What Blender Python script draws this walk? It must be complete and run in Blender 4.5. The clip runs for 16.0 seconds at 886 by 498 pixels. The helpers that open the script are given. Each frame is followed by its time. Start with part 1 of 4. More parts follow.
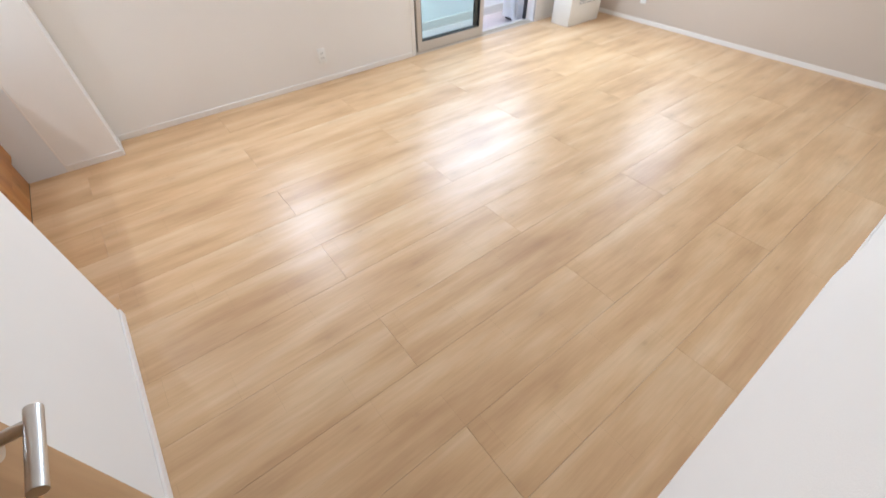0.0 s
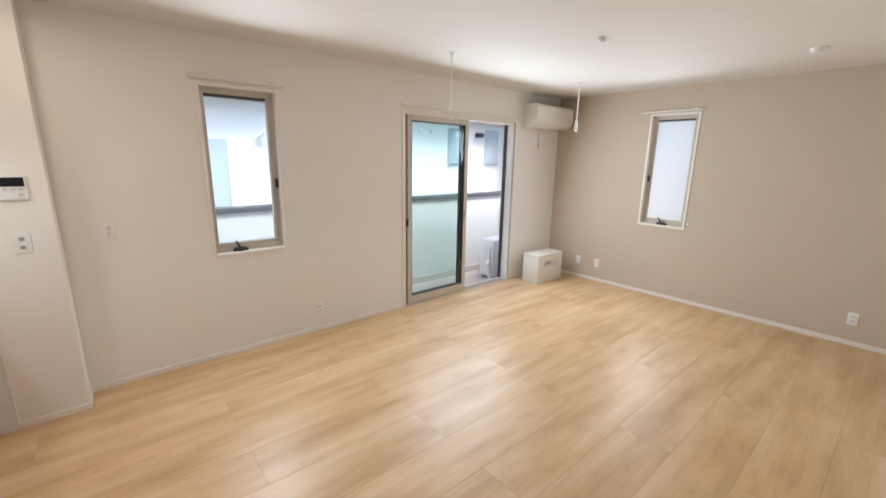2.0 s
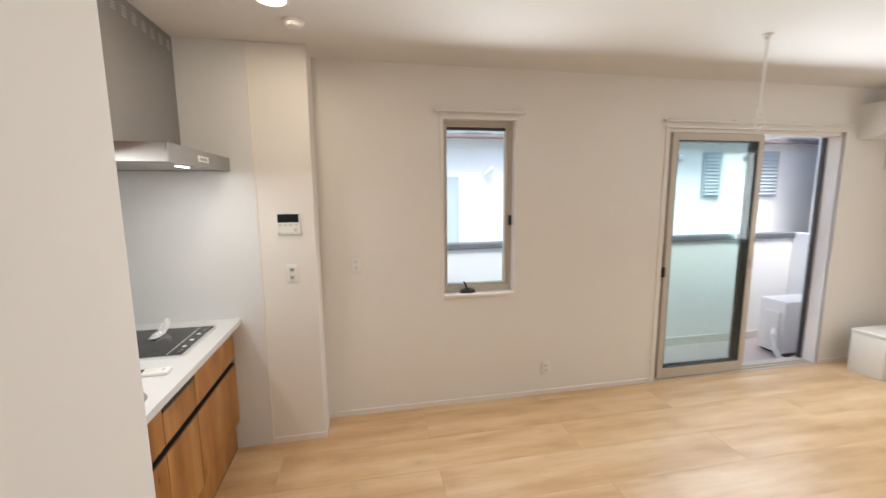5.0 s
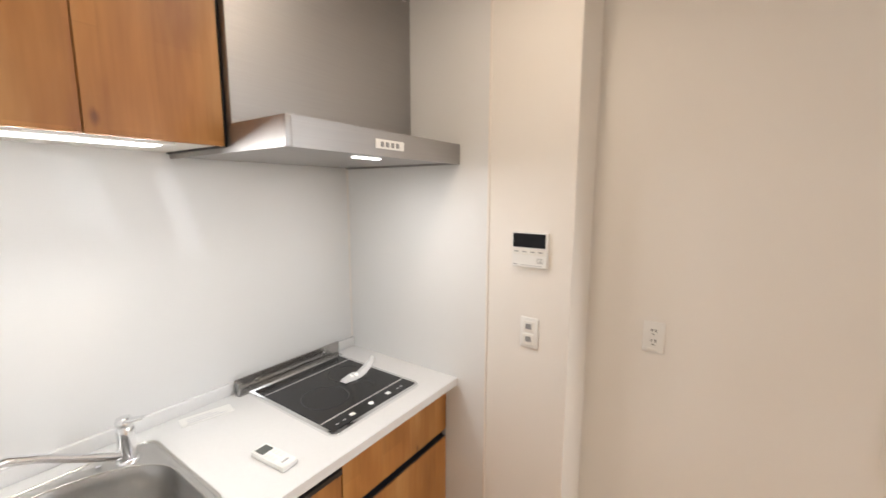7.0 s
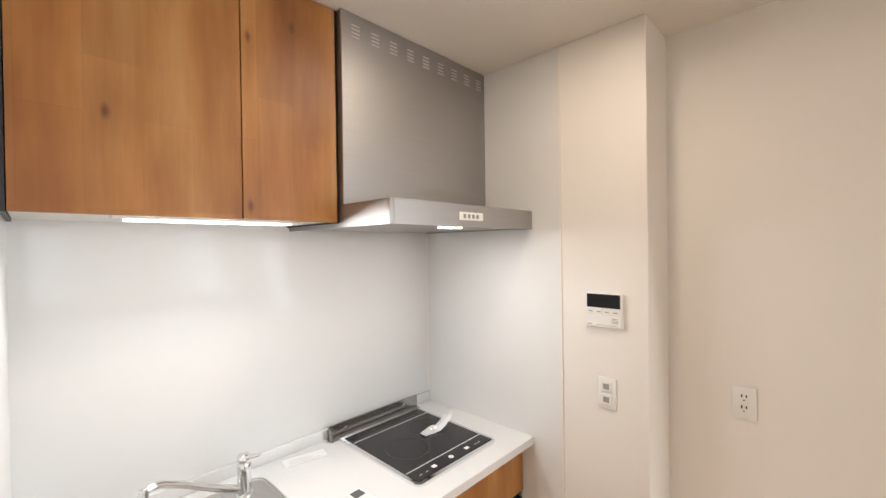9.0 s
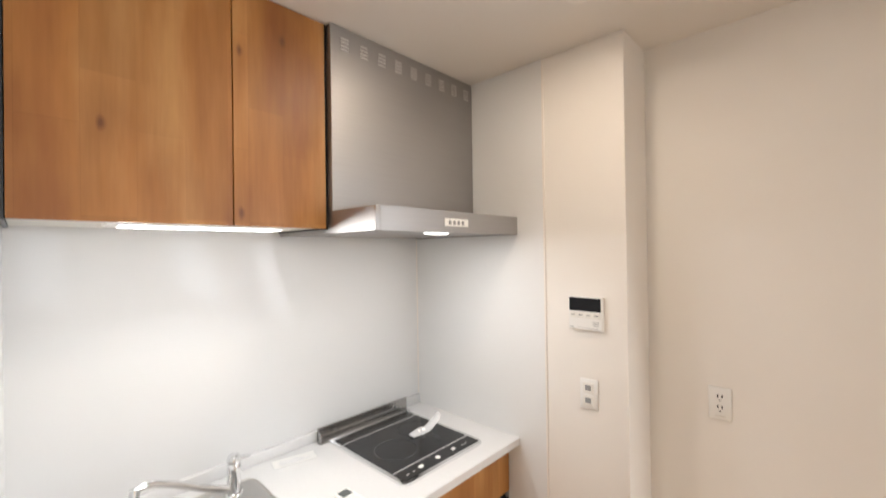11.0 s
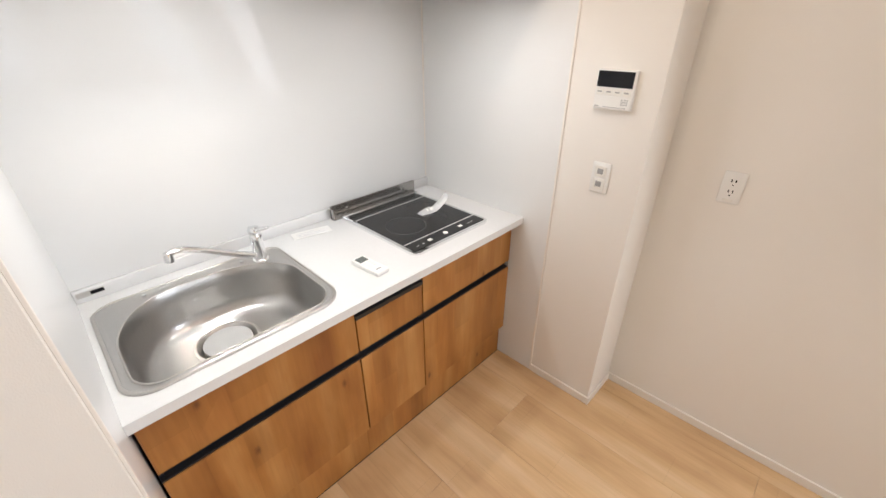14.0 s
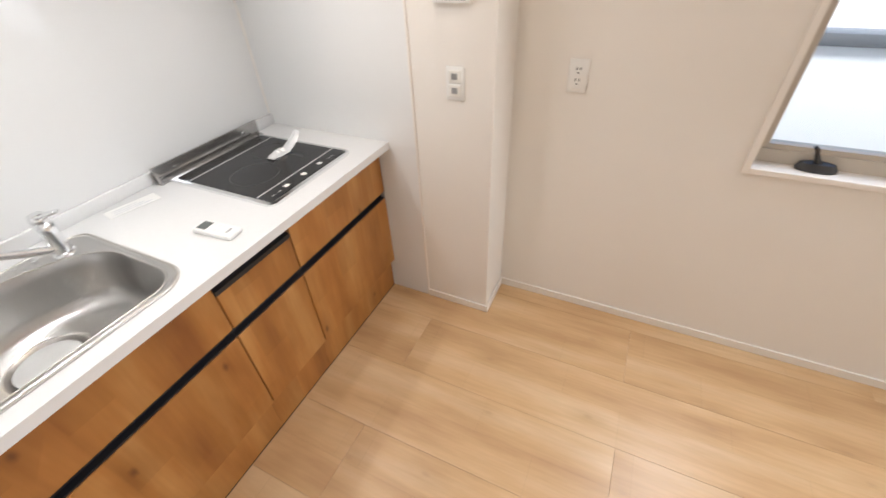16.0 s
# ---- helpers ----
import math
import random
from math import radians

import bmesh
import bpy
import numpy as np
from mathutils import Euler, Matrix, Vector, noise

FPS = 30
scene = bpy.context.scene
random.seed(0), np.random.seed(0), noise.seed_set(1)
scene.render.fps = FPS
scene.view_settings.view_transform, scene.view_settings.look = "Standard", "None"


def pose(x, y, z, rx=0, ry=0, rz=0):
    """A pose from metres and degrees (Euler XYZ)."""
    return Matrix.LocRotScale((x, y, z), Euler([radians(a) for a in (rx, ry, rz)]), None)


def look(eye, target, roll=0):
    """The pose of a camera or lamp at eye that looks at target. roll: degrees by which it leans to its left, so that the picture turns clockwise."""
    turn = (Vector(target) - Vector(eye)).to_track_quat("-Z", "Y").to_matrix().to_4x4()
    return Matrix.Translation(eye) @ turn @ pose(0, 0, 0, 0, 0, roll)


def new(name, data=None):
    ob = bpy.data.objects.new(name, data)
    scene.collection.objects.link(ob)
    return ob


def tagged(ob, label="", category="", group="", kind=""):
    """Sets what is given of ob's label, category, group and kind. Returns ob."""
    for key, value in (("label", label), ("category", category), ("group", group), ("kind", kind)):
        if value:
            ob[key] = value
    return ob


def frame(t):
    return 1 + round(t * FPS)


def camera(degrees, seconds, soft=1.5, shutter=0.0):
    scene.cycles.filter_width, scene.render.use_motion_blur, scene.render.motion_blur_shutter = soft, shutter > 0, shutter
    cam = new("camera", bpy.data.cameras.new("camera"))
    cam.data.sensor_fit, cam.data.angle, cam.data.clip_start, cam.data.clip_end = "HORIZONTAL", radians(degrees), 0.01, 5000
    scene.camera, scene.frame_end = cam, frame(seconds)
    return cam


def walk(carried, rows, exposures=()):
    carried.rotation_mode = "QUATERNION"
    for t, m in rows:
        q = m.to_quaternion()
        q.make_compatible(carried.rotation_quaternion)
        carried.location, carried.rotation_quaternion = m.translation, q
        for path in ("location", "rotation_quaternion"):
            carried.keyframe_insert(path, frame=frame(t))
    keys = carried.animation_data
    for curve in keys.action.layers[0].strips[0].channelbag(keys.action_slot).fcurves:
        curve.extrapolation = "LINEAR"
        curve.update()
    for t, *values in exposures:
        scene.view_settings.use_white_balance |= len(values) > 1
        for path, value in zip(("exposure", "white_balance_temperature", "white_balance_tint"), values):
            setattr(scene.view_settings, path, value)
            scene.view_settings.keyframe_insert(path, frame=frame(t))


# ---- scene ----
cam = camera(95.8, 16.0, shutter=0.35)
PATH = [
    (0, (0.121, -0.321, 1.513), (0.975, 0.792, 0.088), -0.6),
    (0.5, (0.108, -0.33, 1.524), (1.081, 0.909, 0.291), 0.2),
    (1, (0.105, -0.323, 1.532), (1.203, 1.045, 0.572), 0.6),
    (1.5, (0.068, -0.271, 1.575), (1.278, 1.168, 0.893), 1.1),
    (2, (0.065, -0.251, 1.62), (1.338, 1.227, 1.179), 1.0),
    (2.5, (0.067, -0.241, 1.634), (1.373, 1.252, 1.383), 0.7),
    (3, (0.079, -0.268, 1.648), (1.394, 1.227, 1.464), 0.4),
    (3.5, (0.062, -0.198, 1.618), (1.294, 1.37, 1.46), 0.3),
    (4, (0.125, -0.073, 1.583), (1.092, 1.666, 1.385), 0.6),
    (4.2, (0.124, -0.003, 1.586), (0.97, 1.795, 1.355), 0.7),
    (6.4, (0.206, 1.339, 1.609), (-0.365, 3.234, 1.318), -0.3),
    (6.5, (0.207, 1.403, 1.601), (-0.449, 3.271, 1.317), 0.1),
    (7, (0.261, 1.622, 1.624), (-0.879, 3.242, 1.344), 0.1),
    (7.5, (0.316, 1.676, 1.645), (-1.105, 3.07, 1.452), 0.1),
    (8, (0.299, 1.572, 1.653), (-1.13, 2.965, 1.522), -0.9),
    (8.5, (0.295, 1.502, 1.666), (-1.111, 2.922, 1.59), -0.8),
    (10.8, (0.37, 1.471, 1.666), (-1.002, 2.922, 1.782), -1.1),
    (11, (0.361, 1.478, 1.667), (-1.017, 2.927, 1.676), -0.8),
    (11.5, (0.353, 1.495, 1.656), (-1.027, 2.914, 1.37), -0.2),
    (12, (0.332, 1.508, 1.639), (-1.009, 2.888, 1.093), 0.2),
    (12.5, (0.323, 1.52, 1.621), (-0.98, 2.851, 0.892), 0.2),
    (13, (0.312, 1.519, 1.619), (-0.963, 2.816, 0.786), 0.1),
    (13.5, (0.305, 1.512, 1.616), (-0.949, 2.791, 0.726), -0.0),
    (14, (0.293, 1.52, 1.609), (-0.931, 2.77, 0.639), -0.2),
    (14.5, (0.28, 1.533, 1.599), (-0.892, 2.747, 0.525), -0.6),
    (15, (0.277, 1.536, 1.586), (-0.806, 2.741, 0.414), -1.3),
    (15.5, (0.276, 1.555, 1.561), (-0.649, 2.828, 0.327), -2.0),
    (16, (0.297, 1.627, 1.542), (-0.405, 3.021, 0.291), -2.9),
]
walk(cam, [(t, look(eye, target, roll)) for t, eye, target, roll in PATH], exposures=[(0, 2.0, 5450, 9), (1.0, 1.72, 5700, 9), (2.0, 1.5, 6100, 9), (4.2, 1.45, 6250, 9), (6.4, 1.66, 6400, 12), (16, 1.76, 6200, 12)])

# ---- world, sun, lamps ----
world = bpy.data.worlds.new("sky")
scene.world = world
world.use_nodes = True
wn = world.node_tree
sky = wn.nodes.new("ShaderNodeTexSky")
sky.sky_type, sky.sun_disc = "NISHITA", False
sky.sun_elevation, sky.sun_rotation = radians(66), radians(190)
sky.air_density, sky.dust_density = 1.0, 4.0
wn.nodes["Background"].inputs["Strength"].default_value = 0.15
wn.links.new(sky.outputs[0], wn.nodes["Background"].inputs["Color"])

sun = new("sun", bpy.data.lights.new("sun", "SUN"))
sun.data.energy, sun.data.angle, sun.data.color = 2.0, radians(20), (1.0, 0.96, 0.9)
sun.matrix_world = look((0, 0, 20), (0.8, 4.4, 10))


def area_lamp(name, m, sx, sy, watts, colour):
    """A rectangular lamp that shines along its own -z."""
    d = bpy.data.lights.new(name, "AREA")
    d.shape, d.size, d.size_y, d.energy, d.color = "RECTANGLE", sx, sy, watts, colour
    o = new(name, d)
    o.matrix_world = m
    return o


WARM, COOL, LED = (1.0, 0.82, 0.63), (1.0, 0.97, 0.93), (1.0, 0.99, 0.94)
# sky light in the openings
area_lamp("daylight_sliding_door", look((3.36, 3.06, 1.55), (3.36, 0, 0.70)), 1.66, 1.0, 15, (0.88, 0.955, 1.0))
area_lamp("daylight_window_north", look((0.97, 3.07, 1.57), (0.97, 0, 0.80)), 0.46, 0.98, 6, (0.95, 0.98, 1.0))
area_lamp("daylight_window_east", look((5.02, 1.667, 1.5), (0, 1.667, 0.30)), 0.46, 1.16, 4, (0.95, 0.98, 1.0))
area_lamp("downlight_lamp", pose(-0.22, 2.42, 2.444), 0.11, 0.11, 1.4, WARM)
strip = area_lamp("strip_lamp", pose(-0.950, 1.855, 1.733, 0, -36, 0), 0.03, 0.40, 1.6, LED)
strip.data.spread = radians(172)
area_lamp("hood_lamp", pose(-0.691, 2.55, 1.724), 0.025, 0.11, 0.7, COOL)

# ---- materials ----


def mat(name, colour, rough=0.5, metal=0.0, **kw):
    m = bpy.data.materials.new(name)
    m.use_nodes = True
    b = m.node_tree.nodes["Principled BSDF"]
    b.inputs["Base Color"].default_value = (*colour, 1)
    b.inputs["Roughness"].default_value = rough
    b.inputs["Metallic"].default_value = metal
    for k, v in kw.items():
        b.inputs[k.replace("_", " ")].default_value = v
    return m


def nd(m, kind, **props):
    n = m.node_tree.nodes.new(kind)
    for k, v in props.items():
        if k in n.inputs:
            n.inputs[k].default_value = v
        elif k == "operation":
            n.operation = v
        elif k == "blend":
            n.data_type, n.blend_type = "RGBA", v
    return n


def lk(m, a, b):
    m.node_tree.links.new(a, b)


def coords(m, scale, offset_random=False):
    """Object coordinates, stretched, and shifted for each object if wanted."""
    tc = nd(m, "ShaderNodeTexCoord")
    mp = nd(m, "ShaderNodeMapping")
    mp.inputs["Scale"].default_value = scale
    lk(m, tc.outputs["Object"], mp.inputs["Vector"])
    if offset_random:
        oi = nd(m, "ShaderNodeObjectInfo")
        mul = nd(m, "ShaderNodeMath", operation="MULTIPLY")
        mul.inputs[1].default_value = 37.0
        lk(m, oi.outputs["Random"], mul.inputs[0])
        cx = nd(m, "ShaderNodeCombineXYZ")
        for i in range(3):
            lk(m, mul.outputs[0], cx.inputs[i])
        lk(m, cx.outputs[0], mp.inputs["Location"])
    return mp.outputs["Vector"]


def noise_fac(m, vec, scale, detail=3.0, rough=0.5):
    n = nd(m, "ShaderNodeTexNoise")
    n.inputs["Scale"].default_value, n.inputs["Detail"].default_value, n.inputs["Roughness"].default_value = scale, detail, rough
    lk(m, vec, n.inputs["Vector"])
    return n.outputs["Fac"]


def ramp(m, fac, stops):
    r = nd(m, "ShaderNodeValToRGB")
    e = r.color_ramp.elements
    while len(e) < len(stops):
        e.new(0.5)
    for el, (p, c) in zip(e, stops):
        el.position, el.color = p, (*c, 1)
    lk(m, fac, r.inputs["Fac"])
    return r.outputs["Color"]


def bump(m, fac, strength, dist=0.002):
    b = nd(m, "ShaderNodeBump")
    b.inputs["Strength"].default_value, b.inputs["Distance"].default_value = strength, dist
    lk(m, fac, b.inputs["Height"])
    lk(m, b.outputs["Normal"], m.node_tree.nodes["Principled BSDF"].inputs["Normal"])


def mixed(m, a, b, fac, blend="MIX"):
    x = nd(m, "ShaderNodeMix", blend=blend)
    for s, v in ((6, a), (7, b), (0, fac)):
        if isinstance(v, (int, float)):
            x.inputs[s].default_value = v
        elif isinstance(v, tuple):
            x.inputs[s].default_value = (*v, 1)
        else:
            lk(m, v, x.inputs[s])
    return x.outputs[2]


def base_of(m):
    return m.node_tree.nodes["Principled BSDF"].inputs["Base Color"]


def paper(name, c, grain=0.35):
    """Wallpaper: a fine woven relief and slight tonal drift."""
    m = mat(name, c, 0.75)
    v = coords(m, (1, 1, 1))
    d = tuple(x * 0.94 for x in c)
    lk(m, mixed(m, c, d, noise_fac(m, v, 1.3, 4)), base_of(m))
    bump(m, noise_fac(m, coords(m, (1, 1, 0.7)), 420, 2), grain, 0.0012)
    return m


WALL = paper("white wallpaper", (0.85, 0.81, 0.755))
ACCENT = paper("taupe wallpaper", (0.585, 0.49, 0.39), 0.5)
CEIL = paper("ceiling paper", (0.775, 0.745, 0.705))
TRIM = mat("white trim", (0.82, 0.77, 0.71), 0.4)
PLASTIC = mat("white plastic", (0.82, 0.81, 0.78), 0.35)
PLASTIC_W = mat("ivory plastic", (0.80, 0.78, 0.73), 0.4)
GREYPL = mat("grey plastic", (0.30, 0.30, 0.30), 0.4)
DARKPL = mat("dark plastic", (0.025, 0.024, 0.024), 0.35)
ALMOND = mat("almond aluminium", (0.56, 0.50, 0.42), 0.38)
DARKAL = mat("dark bronze aluminium", (0.045, 0.042, 0.042), 0.4, 0.3)
SLOT = mat("black slot", (0.018, 0.018, 0.020), 0.35)
CHROME = mat("chrome", (0.82, 0.83, 0.84), 0.08, 1.0)
NICKEL = mat("satin nickel", (0.55, 0.53, 0.50), 0.32, 1.0)
COVER = mat("grey drain cover", (0.62, 0.62, 0.61), 0.4)
LCD = mat("grey liquid crystal display", (0.10, 0.11, 0.105), 0.25)
GUARD = mat("polished steel plate", (0.42, 0.41, 0.40), 0.22, 1.0)
SCREEN = mat("dark display", (0.008, 0.008, 0.010), 0.12, 0.0, Specular_IOR_Level=0.2)
PANEL = mat("glossy kitchen panel", (0.755, 0.755, 0.745), 0.28, 0.0, Specular_IOR_Level=0.2, Coat_Weight=0.2, Coat_Roughness=0.02)
COUNTER = mat("white artificial marble", (0.84, 0.83, 0.80), 0.22)
v = coords(COUNTER, (1, 1, 1))
lk(COUNTER, mixed(COUNTER, (0.75, 0.745, 0.735), (0.715, 0.71, 0.70), noise_fac(COUNTER, v, 60, 3)), base_of(COUNTER))
GLASSK = mat("black ceramic glass", (0.010, 0.010, 0.011), 0.16)
RING = mat("printed ring", (0.055, 0.055, 0.058), 0.25)
SILVER = mat("printed silver line", (0.62, 0.61, 0.60), 0.35, 0.4)
FILMW = mat("thin clear film", (0.85, 0.86, 0.87), 0.25, 0.0, Transmission_Weight=0.45)
INK = mat("dark print", (0.03, 0.05, 0.06), 0.6)
BOXW = mat("cream painted steel box", (0.74, 0.70, 0.62), 0.42)
CONCRETE = mat("balcony floor sheet", (0.55, 0.48, 0.45), 0.8)
lk(CONCRETE, ramp(CONCRETE, noise_fac(CONCRETE, coords(CONCRETE, (1, 1, 1)), 30, 5), [(0.3, (0.50, 0.43, 0.40)), (0.7, (0.60, 0.53, 0.50))]), base_of(CONCRETE))
PARAPET = mat("parapet board", (0.80, 0.81, 0.81), 0.7)
bump(PARAPET, noise_fac(PARAPET, coords(PARAPET, (1, 1, 1)), 150, 3), 0.3)
RAILM = mat("grey rail metal", (0.15, 0.16, 0.175), 0.45, 0.4)
SIDING = mat("white rendered wall", (0.80, 0.80, 0.79), 0.85)
lk(SIDING, ramp(SIDING, noise_fac(SIDING, coords(SIDING, (1, 1, 0.4)), 2, 5), [(0.3, (0.77, 0.77, 0.76)), (0.7, (0.83, 0.83, 0.82))]), base_of(SIDING))
bump(SIDING, noise_fac(SIDING, coords(SIDING, (1, 1, 1)), 90, 3), 0.4, 0.004)
SHUTTER = mat("blue-grey shutter", (0.42, 0.48, 0.52), 0.5)
TILE = mat("grey roof tile", (0.26, 0.28, 0.29), 0.7)
lk(TILE, ramp(TILE, noise_fac(TILE, coords(TILE, (1, 0.6, 1)), 7, 5), [(0.35, (0.07, 0.08, 0.085)), (0.6, (0.16, 0.175, 0.18))]), base_of(TILE))
GUTTER = mat("brown gutter", (0.20, 0.14, 0.13), 0.5)
GROUND = mat("ground", (0.22, 0.21, 0.20), 0.9)
lk(GROUND, ramp(GROUND, noise_fac(GROUND, coords(GROUND, (1, 1, 1)), 3, 6), [(0.3, (0.17, 0.16, 0.155)), (0.7, (0.27, 0.26, 0.25))]), base_of(GROUND))
OUTER = mat("outer render", (0.62, 0.60, 0.57), 0.85)


def glow(name, colour, strength):
    m = mat(name, (0.9, 0.9, 0.9), 0.4)
    b = m.node_tree.nodes["Principled BSDF"]
    b.inputs["Emission Color"].default_value = (*colour, 1)
    b.inputs["Emission Strength"].default_value = strength
    return m


GLOW_WARM = glow("downlight diffuser", (1.0, 0.86, 0.68), 4)
GLOW_LED = glow("led strip diffuser", (1.0, 0.98, 0.96), 2.0)
GLOW_HOOD = glow("hood lamp diffuser", (1.0, 0.97, 0.92), 1.6)


def glass(name, tint, rough=0.0, clear=0.9):
    """Thin pane: see-through with a mirror gloss at glancing angles."""
    m = bpy.data.materials.new(name)
    m.use_nodes = True
    t = m.node_tree
    t.nodes.clear()
    out = t.nodes.new("ShaderNodeOutputMaterial")
    mix = t.nodes.new("ShaderNodeMixShader")
    tr = t.nodes.new("ShaderNodeBsdfTransparent") if rough == 0 else t.nodes.new("ShaderNodeBsdfTranslucent")
    tr.inputs["Color"].default_value = (*tint, 1)
    gl = t.nodes.new("ShaderNodeBsdfGlossy")
    gl.inputs["Roughness"].default_value = 0.02 + rough
    fr = t.nodes.new("ShaderNodeLayerWeight")
    pw = t.nodes.new("ShaderNodeMath")
    pw.operation = "POWER"
    pw.inputs[1].default_value = 4.0
    sc = t.nodes.new("ShaderNodeMath")
    sc.operation = "MULTIPLY_ADD"
    sc.inputs[1].default_value, sc.inputs[2].default_value = 0.5, 0.03
    t.links.new(fr.outputs["Facing"], pw.inputs[0])
    t.links.new(pw.outputs[0], sc.inputs[0])
    t.links.new(sc.outputs[0], mix.inputs[0])
    t.links.new(tr.outputs[0], mix.inputs[1])
    t.links.new(gl.outputs[0], mix.inputs[2])
    t.links.new(mix.outputs[0], out.inputs["Surface"])
    return m


GLASS = glass("clear window glass", (0.93, 0.97, 0.98))
GLASSG = glass("green-tinted window glass", (0.91, 0.97, 0.965))
FROST = glass("obscure window glass", (0.97, 0.96, 0.92), 0.3)


def brushed(name, c, scale, rough):
    m = mat(name, c, rough, 1.0)
    f = noise_fac(m, coords(m, scale), 60, 3)
    lk(m, ramp(m, f, [(0.3, tuple(x * 0.96 for x in c)), (0.7, c)]), base_of(m))
    bump(m, f, 0.015, 0.0005)
    return m


HOOD = brushed("brushed hood steel", (0.41, 0.40, 0.39), (1, 0.05, 4), 0.5)
STEEL = brushed("satin sink steel", (0.52, 0.51, 0.495), (0.6, 6, 1), 0.28)


def timber(name, axis, dark, mid, light, knot, strip, block, rough, grain=1.0, knots=1.0, cloud=0.8, stave=0.88, seam=0.9):
    """Wood print: narrow staves of differing tone with long grain and small knots. axis: way of the grain."""
    m = mat(name, mid, rough)
    long = {"x": (1.0, 6.0, 6.0), "z": (6.0, 6.0, 1.0)}[axis]
    v = coords(m, long, True)
    g1 = noise_fac(m, v, 1.3, 4, 0.5)
    g2 = noise_fac(m, coords(m, tuple(x * 7 if x > 1 else x * 2.5 for x in long), True), 2.0, 4, 0.6)
    tone = ramp(m, g1, [(0.28, dark), (0.5, mid), (0.72, light)])
    fine = ramp(m, g2, [(0.35, (0.80, 0.77, 0.73)), (0.62, (1.0, 1.0, 1.0))])
    c = mixed(m, tone, fine, 0.55 * grain, "MULTIPLY")
    # staves
    tc = nd(m, "ShaderNodeTexCoord")
    sx = nd(m, "ShaderNodeSeparateXYZ")
    lk(m, tc.outputs["Object"], sx.inputs[0])
    cx = nd(m, "ShaderNodeCombineXYZ")
    run, across = ("X", "Y") if axis == "x" else ("Z", "Y")
    lk(m, sx.outputs[run], cx.inputs[0])
    lk(m, sx.outputs[across], cx.inputs[1])
    br = nd(m, "ShaderNodeTexBrick")
    br.inputs["Color1"].default_value, br.inputs["Color2"].default_value = (stave, stave * 0.98, stave * 0.955, 1), (1, 1, 1, 1)
    br.inputs["Mortar"].default_value = (seam, seam * 0.98, seam * 0.96, 1)
    br.inputs["Mortar Size"].default_value = 0.0009
    br.inputs["Scale"].default_value, br.inputs["Brick Width"].default_value, br.inputs["Row Height"].default_value = 1.0, block, strip
    br.offset, br.offset_frequency = 0.37, 2
    lk(m, cx.outputs[0], br.inputs["Vector"])
    c = mixed(m, c, br.outputs["Color"], 0.75, "MULTIPLY")
    # per-piece tone
    oi = nd(m, "ShaderNodeObjectInfo")
    c = mixed(m, c, ramp(m, oi.outputs["Random"], [(0.0, (0.96, 0.955, 0.95)), (1.0, (1.0, 1.0, 1.0))]), 1.0, "MULTIPLY")
    # knots
    vo = nd(m, "ShaderNodeTexVoronoi")
    vo.voronoi_dimensions = "2D"
    vo.inputs["Scale"].default_value = 1.0
    km = nd(m, "ShaderNodeMapping")
    km.inputs["Scale"].default_value = (2.2, 4.2, 1.0)
    lk(m, cx.outputs[0], km.inputs["Vector"])
    ad = nd(m, "ShaderNodeVectorMath", operation="ADD")
    sh = nd(m, "ShaderNodeVectorMath", operation="SCALE")
    lk(m, oi.outputs["Random"], sh.inputs[3])
    sh.inputs[0].default_value = (53.0, 31.0, 0.0)
    lk(m, km.outputs[0], ad.inputs[0])
    lk(m, sh.outputs[0], ad.inputs[1])
    lk(m, ad.outputs[0], vo.inputs["Vector"])
    sepc = nd(m, "ShaderNodeSeparateColor")
    lk(m, vo.outputs["Color"], sepc.inputs[0])
    some = nd(m, "ShaderNodeMath", operation="GREATER_THAN")
    some.inputs[1].default_value = 0.45
    lk(m, sepc.outputs[0], some.inputs[0])
    rough_d = nd(m, "ShaderNodeMath", operation="MULTIPLY_ADD")
    lk(m, g2, rough_d.inputs[0])
    rough_d.inputs[1].default_value = 0.05
    lk(m, vo.outputs["Distance"], rough_d.inputs[2])
    kf = ramp(m, rough_d.outputs[0], [(0.035, (1, 1, 1)), (0.075, (0, 0, 0))])
    halo = ramp(m, rough_d.outputs[0], [(0.05, (0.75, 0.70, 0.64)), (0.28, (1, 1, 1))])
    amt = nd(m, "ShaderNodeMath", operation="MULTIPLY")
    amt.inputs[1].default_value = 0.8 * knots
    lk(m, some.outputs[0], amt.inputs[0])
    c = mixed(m, c, halo, amt.outputs[0], "MULTIPLY")
    c = mixed(m, c, knot, mixed(m, (0, 0, 0), kf, amt.outputs[0]), "MIX")
    # broad cloudy figure
    c = mixed(m, c, ramp(m, noise_fac(m, coords(m, tuple(2.2 if x > 1 else 1.0 for x in long), True), 3.0, 3), [(0.35, (0.84, 0.80, 0.75)), (0.6, (1, 1, 1))]), cloud, "MULTIPLY")
    lk(m, c, base_of(m))
    rr = nd(m, "ShaderNodeMapRange")
    rr.inputs["To Min"].default_value, rr.inputs["To Max"].default_value = rough - 0.05, rough + 0.06
    lk(m, g2, rr.inputs["Value"])
    lk(m, rr.outputs[0], m.node_tree.nodes["Principled BSDF"].inputs["Roughness"])
    bump(m, g2, 0.06, 0.001)
    return m


